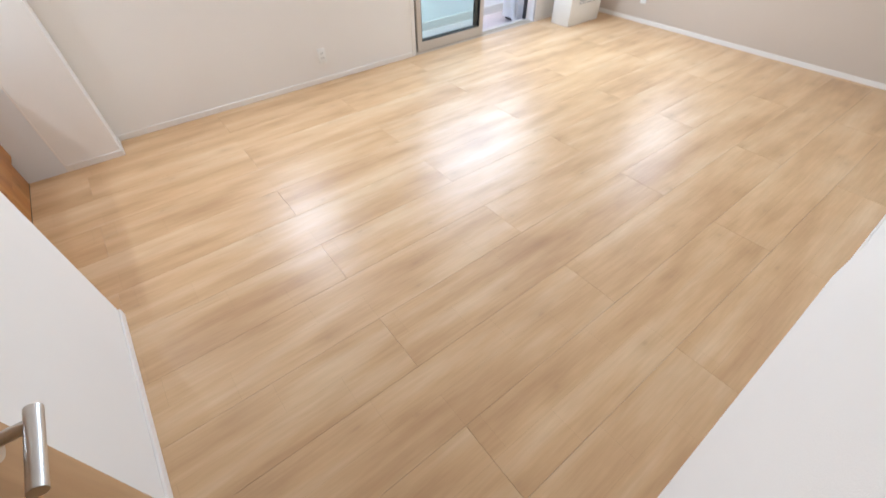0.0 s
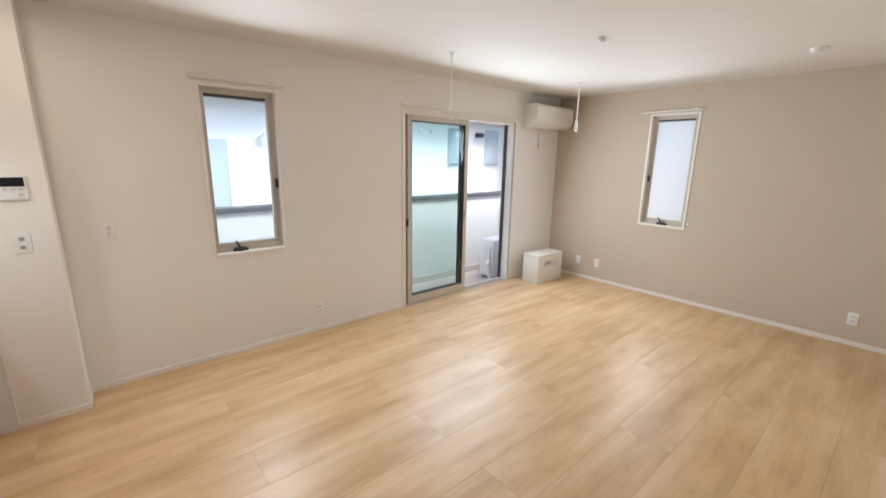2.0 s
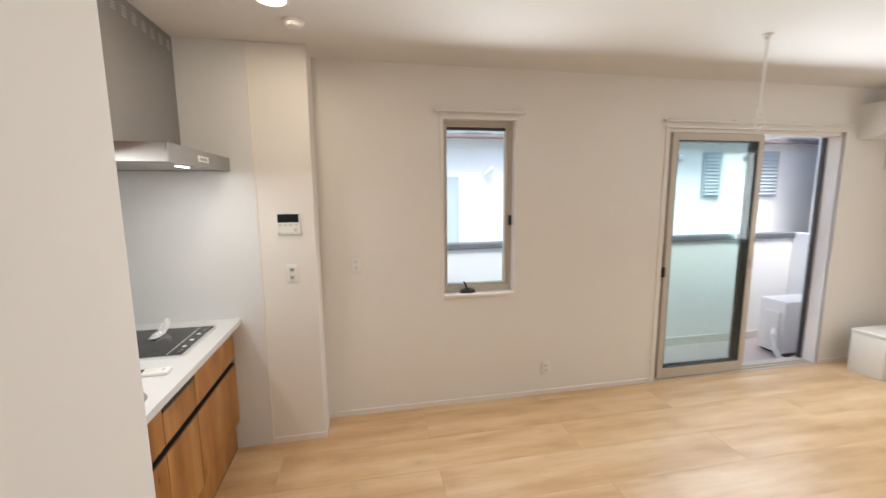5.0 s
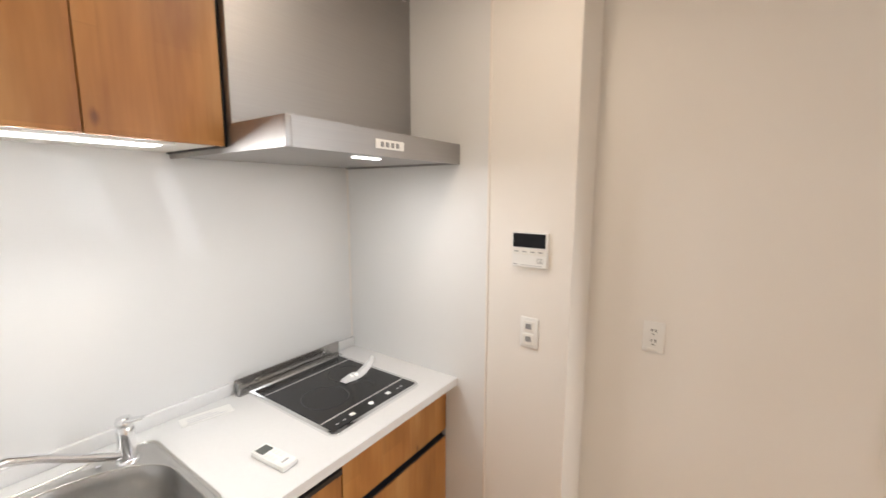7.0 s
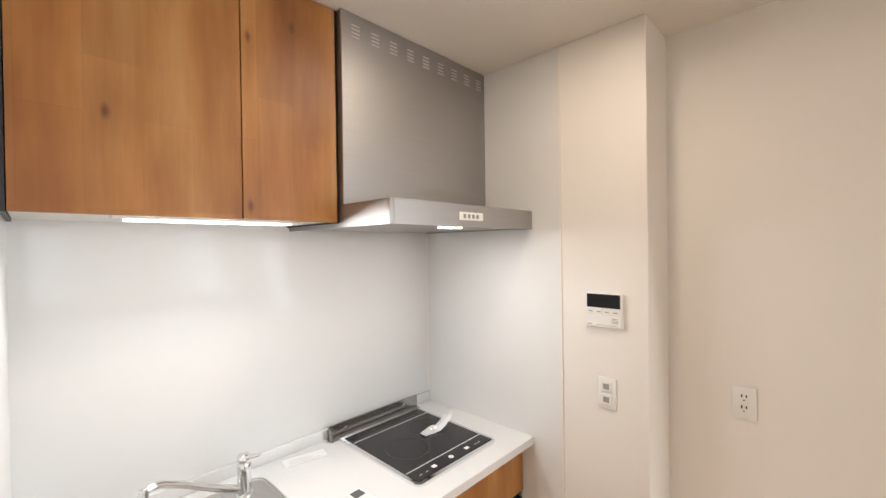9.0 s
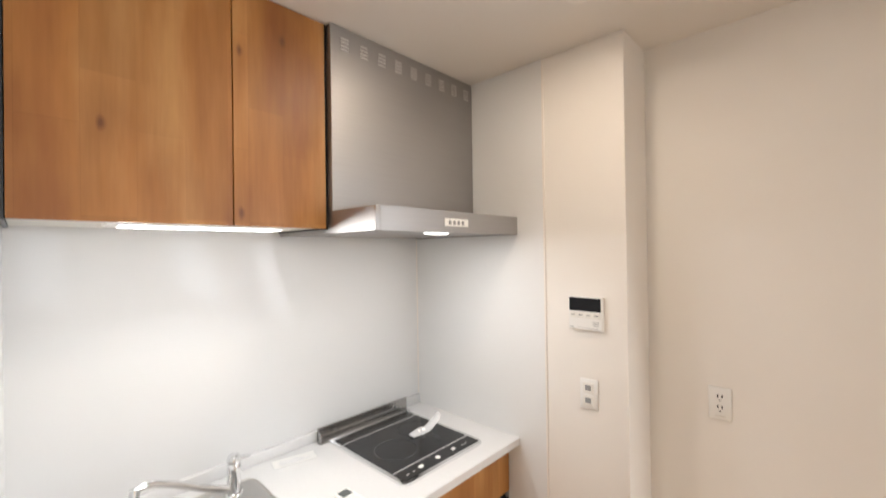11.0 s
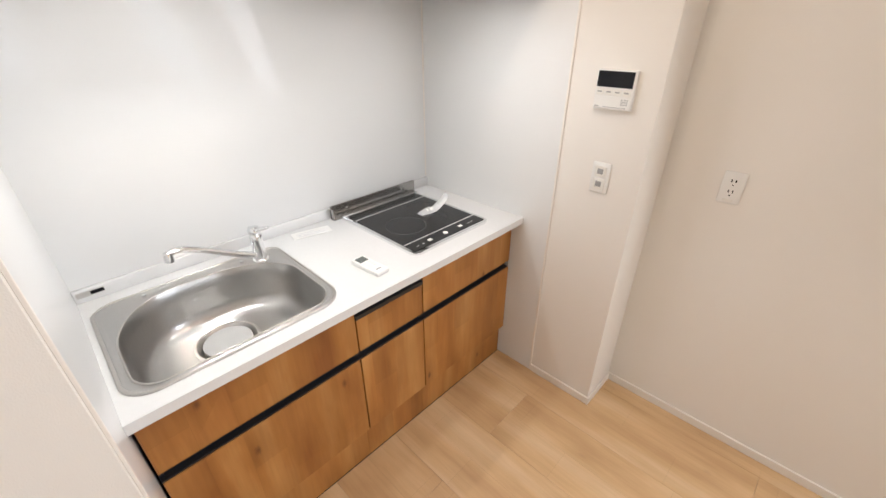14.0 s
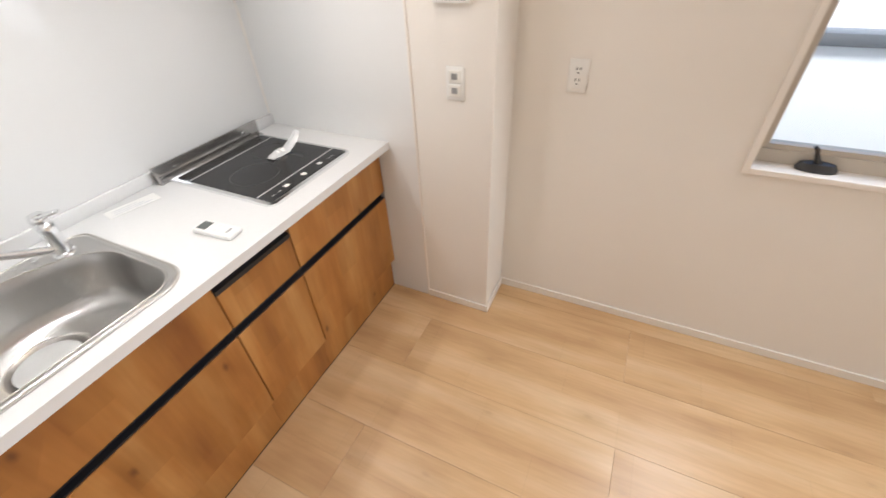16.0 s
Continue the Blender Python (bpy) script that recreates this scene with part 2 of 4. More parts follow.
FLOORW = timber("light maple floor board", "x", (0.54, 0.335, 0.17), (0.67, 0.447, 0.240), (0.75, 0.555, 0.34), (0.44, 0.28, 0.16), 0.1515, 0.62, 0.355, 0.65, 0.45, 0.35, 0.95, 0.82)
CABW = timber("knotty alder cabinet front", "z", (0.33, 0.122, 0.028), (0.48, 0.21, 0.052), (0.62, 0.33, 0.112), (0.13, 0.045, 0.015), 0.105, 0.34, 0.45, 0.7, 1.0, 1.0, 0.76, 0.80)
DOORW = timber("light oak door", "z", (0.42, 0.25, 0.12), (0.54, 0.34, 0.175), (0.62, 0.42, 0.23), (0.36, 0.2, 0.09), 0.3, 3.0, 0.4, 0.6, 0.0)

# ---- mesh helpers ----


def bm_box(x0, x1, y0, y1, z0, z1, bevel=0.0, seg=2, bm=None):
    bm = bm or bmesh.new()
    vs = [bm.verts.new((x, y, z)) for x in (x0, x1) for y in (y0, y1) for z in (z0, z1)]
    fs = [(0, 1, 3, 2), (4, 6, 7, 5), (0, 4, 5, 1), (2, 3, 7, 6), (0, 2, 6, 4), (1, 5, 7, 3)]
    made = [bm.faces.new([vs[i] for i in f]) for f in fs]
    if bevel:
        es = list({e for f in made for e in f.edges})
        bmesh.ops.bevel(bm, geom=es, offset=bevel, segments=seg, affect="EDGES", profile=0.5)
    return bm


def bm_cyl(a, b, r, seg=20, r2=None, bm=None, caps=True):
    bm = bm or bmesh.new()
    a, b = Vector(a), Vector(b)
    q = (b - a).to_track_quat("Z", "Y").to_matrix().to_4x4()
    bmesh.ops.create_cone(bm, cap_ends=caps, segments=seg, radius1=r, radius2=r if r2 is None else r2, depth=(b - a).length,
                          matrix=Matrix.Translation((a + b) / 2) @ q)
    return bm


def bm_tube(points, r, seg=12, bm=None):
    """A round tube along a line of points; r: one radius or one for each."""
    bm = bm or bmesh.new()
    pts = [Vector(p) for p in points]
    rs = [r] * len(pts) if isinstance(r, (int, float)) else r
    rings, up = [], Vector((0, 0, 1))
    for i, p in enumerate(pts):
        d = (pts[min(i + 1, len(pts) - 1)] - pts[max(i - 1, 0)]).normalized()
        s = d.cross(up if abs(d.z) < 0.95 else Vector((1, 0, 0))).normalized()
        u = s.cross(d)
        rings.append([bm.verts.new(p + rs[i] * (math.cos(6.28318 * k / seg) * s + math.sin(6.28318 * k / seg) * u)) for k in range(seg)])
    for a, b in zip(rings, rings[1:]):
        for k in range(seg):
            bm.faces.new((a[k], a[(k + 1) % seg], b[(k + 1) % seg], b[k]))
    bm.faces.new(rings[0][::-1])
    bm.faces.new(rings[-1])
    return bm


def bm_lathe(c, prof, seg=32, bm=None):
    """Turned about the upright axis through c; prof: (radius, z)."""
    bm = bm or bmesh.new()
    rings = [[bm.verts.new((c[0] + r * math.cos(6.28318 * k / seg), c[1] + r * math.sin(6.28318 * k / seg), c[2] + z)) for k in range(seg)] for r, z in prof]
    for a, b in zip(rings, rings[1:]):
        for k in range(seg):
            bm.faces.new((a[k], a[(k + 1) % seg], b[(k + 1) % seg], b[k]))
    bm.faces.new(rings[-1])
    bm.faces.new(rings[0][::-1])
    return bm


def bm_prism(outline, lo, hi, axis="y", bevel=0.0):
    """An outline of (u, v) swept along an axis: y sweeps (x, z), z sweeps (x, y), x sweeps (y, z)."""
    bm = bmesh.new()
    put = {"y": lambda u, v, w: (u, w, v), "z": lambda u, v, w: (u, v, w), "x": lambda u, v, w: (w, u, v)}[axis]
    a = [bm.verts.new(put(u, v, lo)) for u, v in outline]
    b = [bm.verts.new(put(u, v, hi)) for u, v in outline]
    n = len(a)
    for i in range(n):
        bm.faces.new((a[i], a[(i + 1) % n], b[(i + 1) % n], b[i]))
    bm.faces.new(a[::-1])
    bm.faces.new(b)
    if bevel:
        bmesh.ops.bevel(bm, geom=list(bm.edges), offset=bevel, segments=2, affect="EDGES", profile=0.5)
    return bm


def link(name, bm, material, smooth=None):
    me = bpy.data.meshes.new(name)
    bmesh.ops.recalc_face_normals(bm, faces=bm.faces)
    bm.to_mesh(me)
    bm.free()
    me.materials.append(material)
    if smooth:
        me.polygons.foreach_set("use_smooth", [True] * len(me.polygons))
        me.set_sharp_from_angle(angle=radians(smooth))
    return new(name, me)


def part(name, bm, material, parent, label="", smooth=35):
    o = link(name, bm, material, smooth)
    o.parent = parent
    if label:
        tagged(o, label)
    return o


def thing(name, label, category, group=""):
    return tagged(new(name), label, category, group)


def struct(name, bm, material, label="", smooth=None):
    return tagged(link(name, bm, material, smooth), label, "", "", "structure")


def wall_with_holes(name, along, lo, hi, face, back, top, holes, material, label):
    """A wall along x or y from lo to hi, with real openings (a0, a1, z0, z1), sorted along it."""
    bm = bmesh.new()

    def blk(a0, a1, z0, z1):
        if a1 - a0 > 1e-4 and z1 - z0 > 1e-4:
            p, q = sorted((face, back))
            bm_box(a0, a1, p, q, z0, z1, bm=bm) if along == "x" else bm_box(p, q, a0, a1, z0, z1, bm=bm)

    at = lo
    for a0, a1, z0, z1 in holes:
        blk(at, a0, FLOOR_Z, top)
        blk(a0, a1, FLOOR_Z, z0)
        blk(a0, a1, z1, top)
        at = a1
    blk(at, hi, FLOOR_Z, top)
    return struct(name, bm, material, label)


# ---- the room ----
FLOOR_Z, TOP = -0.02, 2.455
XW, XE, YN, YS, YC, XC = -1.255, 5.168, 3.2, -0.478, 2.968, -0.15
XP, YP = -0.388, 1.437
SD = (2.487, 4.222, -0.02, 2.085)
W1 = (0.70, 1.243, 0.852, 2.112)
W2 = (1.417, 1.917, 0.875, 2.155)

wall_with_holes("wall_north", "x", XC, XE, YN, YN + 0.16, TOP, [W1, SD], WALL, "off-white papered wall with window and sliding door")
wall_with_holes("wall_east", "y", YS - 0.05, YN + 0.16, XE, XE + 0.16, TOP, [W2], ACCENT, "taupe papered accent wall with one window")
struct("wall_column", bm_box(XW - 0.15, XC, YC, YN + 0.16, FLOOR_Z, TOP, 0.002, 1), WALL, "off-white papered column beside the kitchen")
struct("wall_west", bm_box(XW - 0.15, XW, YP, YC, FLOOR_Z, TOP), WALL, "wall behind the kitchen")
struct("wall_partition", bm_box(XW - 0.15, XP, YS - 0.12, YP, FLOOR_Z, TOP, 0.002, 1), WALL, "off-white papered partition beside the kitchen")
DX0, DX1 = -0.245, 0.38
bm = bm_box(XP, DX0 - 0.03, YS - 0.12, YS, FLOOR_Z, TOP)
bm_box(DX0 - 0.03, DX1 + 0.03, YS - 0.12, YS, 2.06, TOP, bm=bm)
bm_box(DX1 + 0.03, 2.42, YS - 0.12, YS, FLOOR_Z, TOP, bm=bm)
bm_box(2.42, XE, YS - 0.12, YS - 0.022, FLOOR_Z, TOP, bm=bm)
struct("wall_south", bm, WALL, "off-white papered wall with the doorway")
bm = bm_box(DX0 - 0.03, DX0, YS - 0.125, YS + 0.008, 0, 2.03)
bm_box(DX1, DX1 + 0.03, YS - 0.125, YS + 0.008, 0, 2.03, bm=bm)
bm_box(DX0 - 0.03, DX1 + 0.03, YS - 0.125, YS + 0.008, 2.03, 2.06, bm=bm)
struct("door_frame", bm, TRIM, "white door casing")
struct("ceiling", bm_box(XW - 0.15, XE + 0.16, -2.2, YN + 0.16, TOP, TOP + 0.15), CEIL, "plain white papered ceiling")
bm = bm_box(-0.5, -0.4, -2.2, YS - 0.12, FLOOR_Z, TOP)
bm_box(1.0, 1.1, -2.2, YS - 0.12, FLOOR_Z, TOP, bm=bm)
bm_box(-0.4, 1.0, -2.2, -2.1, FLOOR_Z, TOP, bm=bm)
struct("wall_hall", bm, WALL, "walls of the hall behind the doorway")
struct("subfloor", bm_box(XW - 0.15, XE + 0.16, -2.2, YN + 0.16, -0.18, -0.019), OUTER, "floor slab under the boards")

BB = 0.042
for name, b in (("baseboard_north", (XC, SD[0] - 0.03, YN - 0.009, YN)), ("baseboard_north_east", (SD[1] + 0.03, XE, YN - 0.009, YN)),
                ("baseboard_east", (XE - 0.009, XE, YS - 0.022, YN - 0.009)), ("baseboard_column", (-0.468, XC, YC - 0.009, YC)),
                ("baseboard_column_side", (XC, XC + 0.009, YC - 0.009, YN - 0.009)), ("baseboard_south", (2.42, XE - 0.009, YS - 0.022, YS - 0.013)),
                ("baseboard_partition", (XP, XP + 0.009, YS, YP))):
    struct(name, bm_box(*b, 0.0, BB, 0.0015, 1), TRIM, "low white baseboard")

# glossy wall panels round the kitchen
struct("kitchen_panel_back", bm_box(XW, XW + 0.004, YP + 0.004, YC - 0.004, 0.0, TOP), PANEL, "glossy white kitchen wall panel")
struct("kitchen_panel_end", bm_box(XW, -0.478, YC - 0.004, YC, 0.0, TOP), PANEL, "glossy white kitchen wall panel")
struct("kitchen_panel_side", bm_box(XW, XP - 0.014, YP, YP + 0.004, 0.0, TOP), PANEL, "glossy white kitchen wall panel")
struct("panel_trim", bm_box(-0.478, -0.470, YC - 0.006, YC, 0, TOP, 0.001, 1), TRIM, "slim white panel edge strip")
struct("panel_trim_side", bm_box(XP - 0.014, XP - 0.004, YP, YP + 0.006, 0, TOP, 0.001, 1), TRIM, "slim white panel edge strip")
struct("panel_corner", bm_box(XW + 0.004, XW + 0.009, YC - 0.009, YC - 0.004, 0.9, TOP), TRIM, "white corner bead")


# ---- windows ----
def casement(name, label, w, h, frosted, flip):
    """Outward-opening window: local x across, y outwards, z up, origin at the opening's low corner on the wall's face."""
    root = tagged(new(name), label, "", "", "structure")
    t = 0.016
    bm = bm_box(-t, 0.006, -0.008, 0.08, -t, h + t)
    bm_box(w - 0.006, w + t, -0.008, 0.08, -t, h + t, bm=bm)
    bm_box(0.006, w - 0.006, -0.008, 0.08, h - 0.006, h + t, bm=bm)
    part("window_trim", bm, TRIM, root, smooth=None)
    part("window_sill", bm_box(0.006, w - 0.006, -0.012, 0.08, -t, 0.006, 0.002, 1), TRIM, root, smooth=None)
    f = 0.022
    bm = bm_box(0.006, 0.006 + f, 0.062, 0.13, 0.006, h - 0.006)
    bm_box(w - 0.006 - f, w - 0.006, 0.062, 0.13, 0.006, h - 0.006, bm=bm)
    bm_box(0.006 + f, w - 0.006 - f, 0.062, 0.13, 0.006, 0.03 + f, bm=bm)
    bm_box(0.006 + f, w - 0.006 - f, 0.062, 0.13, h - 0.006 - f, h - 0.006, bm=bm)
    part("window_frame", bm, ALMOND, root, smooth=None)
    a0, a1, c0, c1, s = 0.020, w - 0.030, 0.042, h - 0.022, 0.026
    bm = bm_box(a0, a0 + s, 0.072, 0.115, c0, c1, 0.002, 1)
    bm_box(a1 - s, a1, 0.072, 0.115, c0, c1, 0.002, 1, bm=bm)
    bm_box(a0 + s, a1 - s, 0.072, 0.115, c0, c0 + s, bm=bm)
    bm_box(a0 + s, a1 - s, 0.072, 0.115, c1 - s, c1, bm=bm)
    part("sash", bm, ALMOND, root, smooth=None)
    part("gasket", bm_box(a0 + s, a1 - s, 0.080, 0.086, c1 - s - 0.022, c1 - s), DARKPL, root, "dark strip above the pane", smooth=None)
    p = part("pane", bm_box(a0 + s - 0.004, a1 - s + 0.004, 0.088, 0.093, c0 + s - 0.004, c1 - s + 0.004), FROST if frosted else GLASS, root, smooth=None)
    p.visible_shadow = False
    lx = 0.012 if flip else w - 0.034
    part("lock", bm_box(lx, lx + 0.024, 0.044, 0.064, h * 0.40, h * 0.40 + 0.075, 0.006), DARKPL, root, "black sash lock")
    ox = w * 0.5 - 0.05 if flip else w * 0.28
    op = part("crank_base", bm_lathe((0, 0, 0), [(0.058, 0), (0.060, 0.008), (0.048, 0.026), (0.012, 0.034)], 28), DARKPL, root, "dark grey window operator")
    op.matrix_local = Matrix.Translation((ox + 0.04, 0.038, 0.007)) @ Matrix.Diagonal((1, 0.42, 1, 1))
    part("crank_handle", bm_tube([(ox + 0.045, 0.036, 0.03), (ox + 0.03, 0.03, 0.045), (ox + 0.018, 0.024, 0.07), (ox + 0.012, 0.018, 0.085), (ox + 0.002, 0.014, 0.094)],
                                 [0.011, 0.009, 0.007, 0.007, 0.006]), DARKPL, root, "black crank handle")
    return root


win = casement("window_1", "narrow casement window with almond frame and clear glass", W1[1] - W1[0], W1[3] - W1[2], False, False)
win.matrix_basis = Matrix.Translation((W1[0], YN, W1[2]))
win = casement("window_2", "narrow casement window with almond frame and obscure glass", W2[1] - W2[0], W2[3] - W2[2], True, True)
win.matrix_basis = Matrix.Translation((XE, W2[1], W2[2])) @ pose(0, 0, 0, 0, 0, -90)


def curtain_rail(length, brackets, label):
    """Slim rail on the wall: local x along it, y towards the wall, origin at its left end."""
    root = thing("curtain_rail", label, "curtain rail", "curtain rails")
    part("rail", bm_prism([(-0.036, 0), (-0.022, 0), (-0.022, 0.016), (-0.036, 0.016)], 0, length, "x", 0.002), TRIM, root)
    for i in range(brackets):
        x = 0.05 + (length - 0.12) * i / max(1, brackets - 1)
        part("bracket", bm_box(x, x + 0.024, -0.024, 0, 0.012, 0.028, 0.002, 1), PLASTIC, root)
    for x in (-0.008, length):
        part("end_cap", bm_box(x, x + 0.008, -0.040, -0.018, -0.003, 0.019, 0.003), PLASTIC, root)
    return root


curtain_rail(0.64, 3, "slim white curtain rail above the narrow window").matrix_basis = Matrix.Translation((0.645, YN, 2.148))
curtain_rail(1.86, 4, "long white curtain rail above the sliding door").matrix_basis = Matrix.Translation((2.44, YN, 2.128))
curtain_rail(0.64, 3, "slim white curtain rail above the obscure window").matrix_basis = Matrix.Translation((XE, 2.03, 2.182)) @ pose(0, 0, 0, 0, 0, -90)

# sliding door
sd = tagged(new("sliding_door"), "two-leaf glazed sliding door, half open to the balcony", "", "", "structure")
t = 0.022
bm = bm_box(SD[0] - t, SD[0], YN - 0.008, YN + 0.01, 0, SD[3] + t)
bm_box(SD[1], SD[1] + t, YN - 0.008, YN + 0.01, 0, SD[3] + t, bm=bm)
bm_box(SD[0], SD[1], YN - 0.008, YN + 0.01, SD[3], SD[3] + t, bm=bm)
bm_box(SD[1] - 0.006, SD[1], YN + 0.01, YN + 0.125, 0, SD[3] - 0.03, bm=bm)
part("casing", bm, TRIM, sd, "white casing", smooth=None)
bm = bm_box(SD[0], SD[0] + 0.03, YN + 0.010, YN + 0.16, 0, SD[3])
bm_box(SD[0] + 0.03, SD[1] - 0.03, YN + 0.010, YN + 0.16, SD[3] - 0.03, SD[3], bm=bm)
part("door_frame_inner", bm, TRIM, sd, smooth=None)
bm = bm_box(SD[1] - 0.024, SD[1], YN + 0.125, YN + 0.165, 0, SD[3] - 0.03)
part("frame_jamb", bm, DARKAL, sd, "dark bronze frame jamb", smooth=None)
bm = bm_box(SD[0], SD[1], YN + 0.0, YN + 0.17, -0.018, 0.004)
for y in (0.026, 0.068):
    bm_box(SD[0] + 0.03, SD[1] - 0.03, YN + y, YN + y + 0.006, 0.004, 0.018, bm=bm)
part("track", bm, ALMOND, sd, "metal sill with two tracks", smooth=None)


def sash_leaf(name, x0, x1, y, inner, outer_m, pane_m, label):
    s, z0, z1 = 0.052, 0.018, SD[3] - 0.032
    leaf = part(name, bm_box(x0, x0 + s, y, y + 0.03, z0, z1, 0.002, 1), inner, sd, label, None)
    part("stile", bm_box(x1 - s, x1, y, y + 0.03, z0, z1, 0.002, 1), inner, leaf, smooth=None)
    part("top_rail", bm_box(x0 + s, x1 - s, y, y + 0.03, z1 - 0.055, z1), inner, leaf, smooth=None)
    part("bottom_rail", bm_box(x0 + s, x1 - s, y, y + 0.03, z0, z0 + 0.085), inner, leaf, smooth=None)
    bm = bm_box(x0 + s, x0 + s + 0.007, y + 0.004, y + 0.026, z0 + 0.085, z1 - 0.055)
    bm_box(x1 - s - 0.007, x1 - s, y + 0.004, y + 0.026, z0 + 0.085, z1 - 0.055, bm=bm)
    bm_box(x0 + s + 0.007, x1 - s - 0.007, y + 0.004, y + 0.026, z0 + 0.085, z0 + 0.093, bm=bm)
    bm_box(x0 + s + 0.007, x1 - s - 0.007, y + 0.004, y + 0.026, z1 - 0.065, z1 - 0.055, bm=bm)
    part("gasket", bm, outer_m, leaf, "dark glazing gasket", None)
    p = part("pane", bm_box(x0 + s + 0.007, x1 - s - 0.007, y + 0.012, y + 0.018, z0 + 0.093, z1 - 0.065), pane_m, leaf, smooth=None)
    p.visible_shadow = False
    return leaf


leaf = sash_leaf("inner_leaf", 2.545, 3.415, YN + 0.014, ALMOND, DARKPL, GLASSG, "almond-framed inner leaf")
part("pull_lock", bm_box(2.520, 2.546, YN - 0.004, YN + 0.020, 0.90, 0.985, 0.006), DARKPL, sd, "black pull lock")
part("crescent_lock", bm_box(3.372, 3.398, YN - 0.002, YN + 0.016, 0.94, 1.02, 0.005), ALMOND, sd, "crescent lock")
sash_leaf("outer_leaf", 2.53, 3.385, YN + 0.056, DARKAL, DARKPL, GLASSG, "dark outer leaf slid open")

# ---- the entry door ----
door = tagged(new("door_1"), "light oak hinged door standing open, with lever handle", "", "", "structure")
door.matrix_basis = Matrix.Translation((-0.226, -0.466, 0.008))
part("leaf", bm_box(-0.036, 0, 0, 0.69, 0, 2.015, 0.002, 1), DOORW, door, smooth=None)
lev = part("lever_handle", bm_tube([(0.053, 0.654, 0.985), (0.053, 0.531, 0.985)], 0.0105, 20), NICKEL, door, "satin nickel bar lever")
part("neck", bm_tube([(0.0, 0.631, 0.985), (0.058, 0.631, 0.985)], 0.009, 16), NICKEL, lev)
part("rose", bm_tube([(0.0, 0.631, 0.985), (0.008, 0.631, 0.985)], 0.026, 24), NICKEL, lev)
for z in (0.2, 1.0, 1.8):
    part("hinge", bm_cyl((0.004, -0.004, z), (0.004, -0.004, z + 0.1), 0.006, 12), NICKEL, door)

# ---- kitchen ----
CX0, CX1, CY0, CY1, CT = XW + 0.004, -0.608, YP + 0.0043, YC - 0.0043, 0.85


def rounded(x0, x1, y0, y1, radii, n=10):
    """Closed outline; radii (rx, ry) of the corners in the order (x1,y0), (x1,y1), (x0,y1), (x0,y0)."""
    out = []
    for (cx, cy, sx, sy, a0), (rx, ry) in zip(((x1, y0, -1, 1, -90), (x1, y1, -1, -1, 0), (x0, y1, 1, -1, 90), (x0, y0, 1, 1, 180)), radii):
        for i in range(n + 1):
            a = radians(a0 + 90 * i / n)
            out.append((cx + sx * rx + rx * math.cos(a), cy + sy * ry + ry * math.sin(a)))
    return out


RIM = rounded(-1.165, -0.668, 1.462, 2.050, [(0.075, 0.075), (0.085, 0.085), (0.045, 0.06), (0.06, 0.075)])
HOLE = rounded(-1.155, -0.678, 1.472, 2.040, [(0.075, 0.075), (0.085, 0.085), (0.045, 0.06), (0.06, 0.075)])
BASIN = rounded(-1.125, -0.688, 1.487, 2.030, [(0.075, 0.07), (0.085, 0.075), (0.19, 0.28), (0.25, 0.20)])


def slab_with_hole(x0, x1, y0, y1, z0, z1, hole):
    bm = bmesh.new()
    n = len(hole)
    cx, cy = sum(p[0] for p in hole) / n, sum(p[1] for p in hole) / n
    outer = []
    for x, y in hole:
        dx, dy = x - cx, y - cy
        k = min((x1 - cx if dx > 0 else cx - x0) / max(abs(dx), 1e-6), (y1 - cy if dy > 0 else cy - y0) / max(abs(dy), 1e-6))
        outer.append((cx + dx * k, cy + dy * k))
    for c in ((x0, y0), (x0, y1), (x1, y0), (x1, y1)):
        i = min(range(n), key=lambda j: (outer[j][0] - c[0]) ** 2 + (outer[j][1] - c[1]) ** 2)
        outer[i] = c
    o1, h1 = [bm.verts.new((*p, z1)) for p in outer], [bm.verts.new((*p, z1)) for p in hole]
    o0, h0 = [bm.verts.new((*p, z0)) for p in outer], [bm.verts.new((*p, z0)) for p in hole]
    for i in range(n):
        j = (i + 1) % n
        bm.faces.new((o1[i], o1[j], h1[j], h1[i]))
        bm.faces.new((o0[i], h0[i], h0[j], o0[j]))
        bm.faces.new((o1[i], o0[i], o0[j], o1[j]))
        bm.faces.new((h1[i], h1[j], h0[j], h0[i]))
    return bm


wt = thing("worktop", "glossy white artificial marble kitchen worktop with upstand", "worktop")
bm = slab_with_hole(CX0, CX1, CY0, 2.12, CT - 0.031, CT, HOLE)
bm_box(CX0, CX1, 2.12, CY1, CT - 0.031, CT, bm=bm)
bmesh.ops.remove_doubles(bm, verts=bm.verts, dist=0.0005)
part("slab", bm, COUNTER, wt, smooth=None)
part("upstand", bm_box(CX0, CX0 + 0.016, CY0, CY1, CT, CT + 0.045, 0.003), COUNTER, wt)

sink = thing("sink", "wide satin stainless steel sink set in the white worktop", "sink")
bm = bmesh.new()


def shrink(loop, d, z, cx=-0.9, cy=1.76):
    return [(x + (cx - x) * d / 0.25, y + (cy - y) * d / 0.28, z) for x, y in loop]


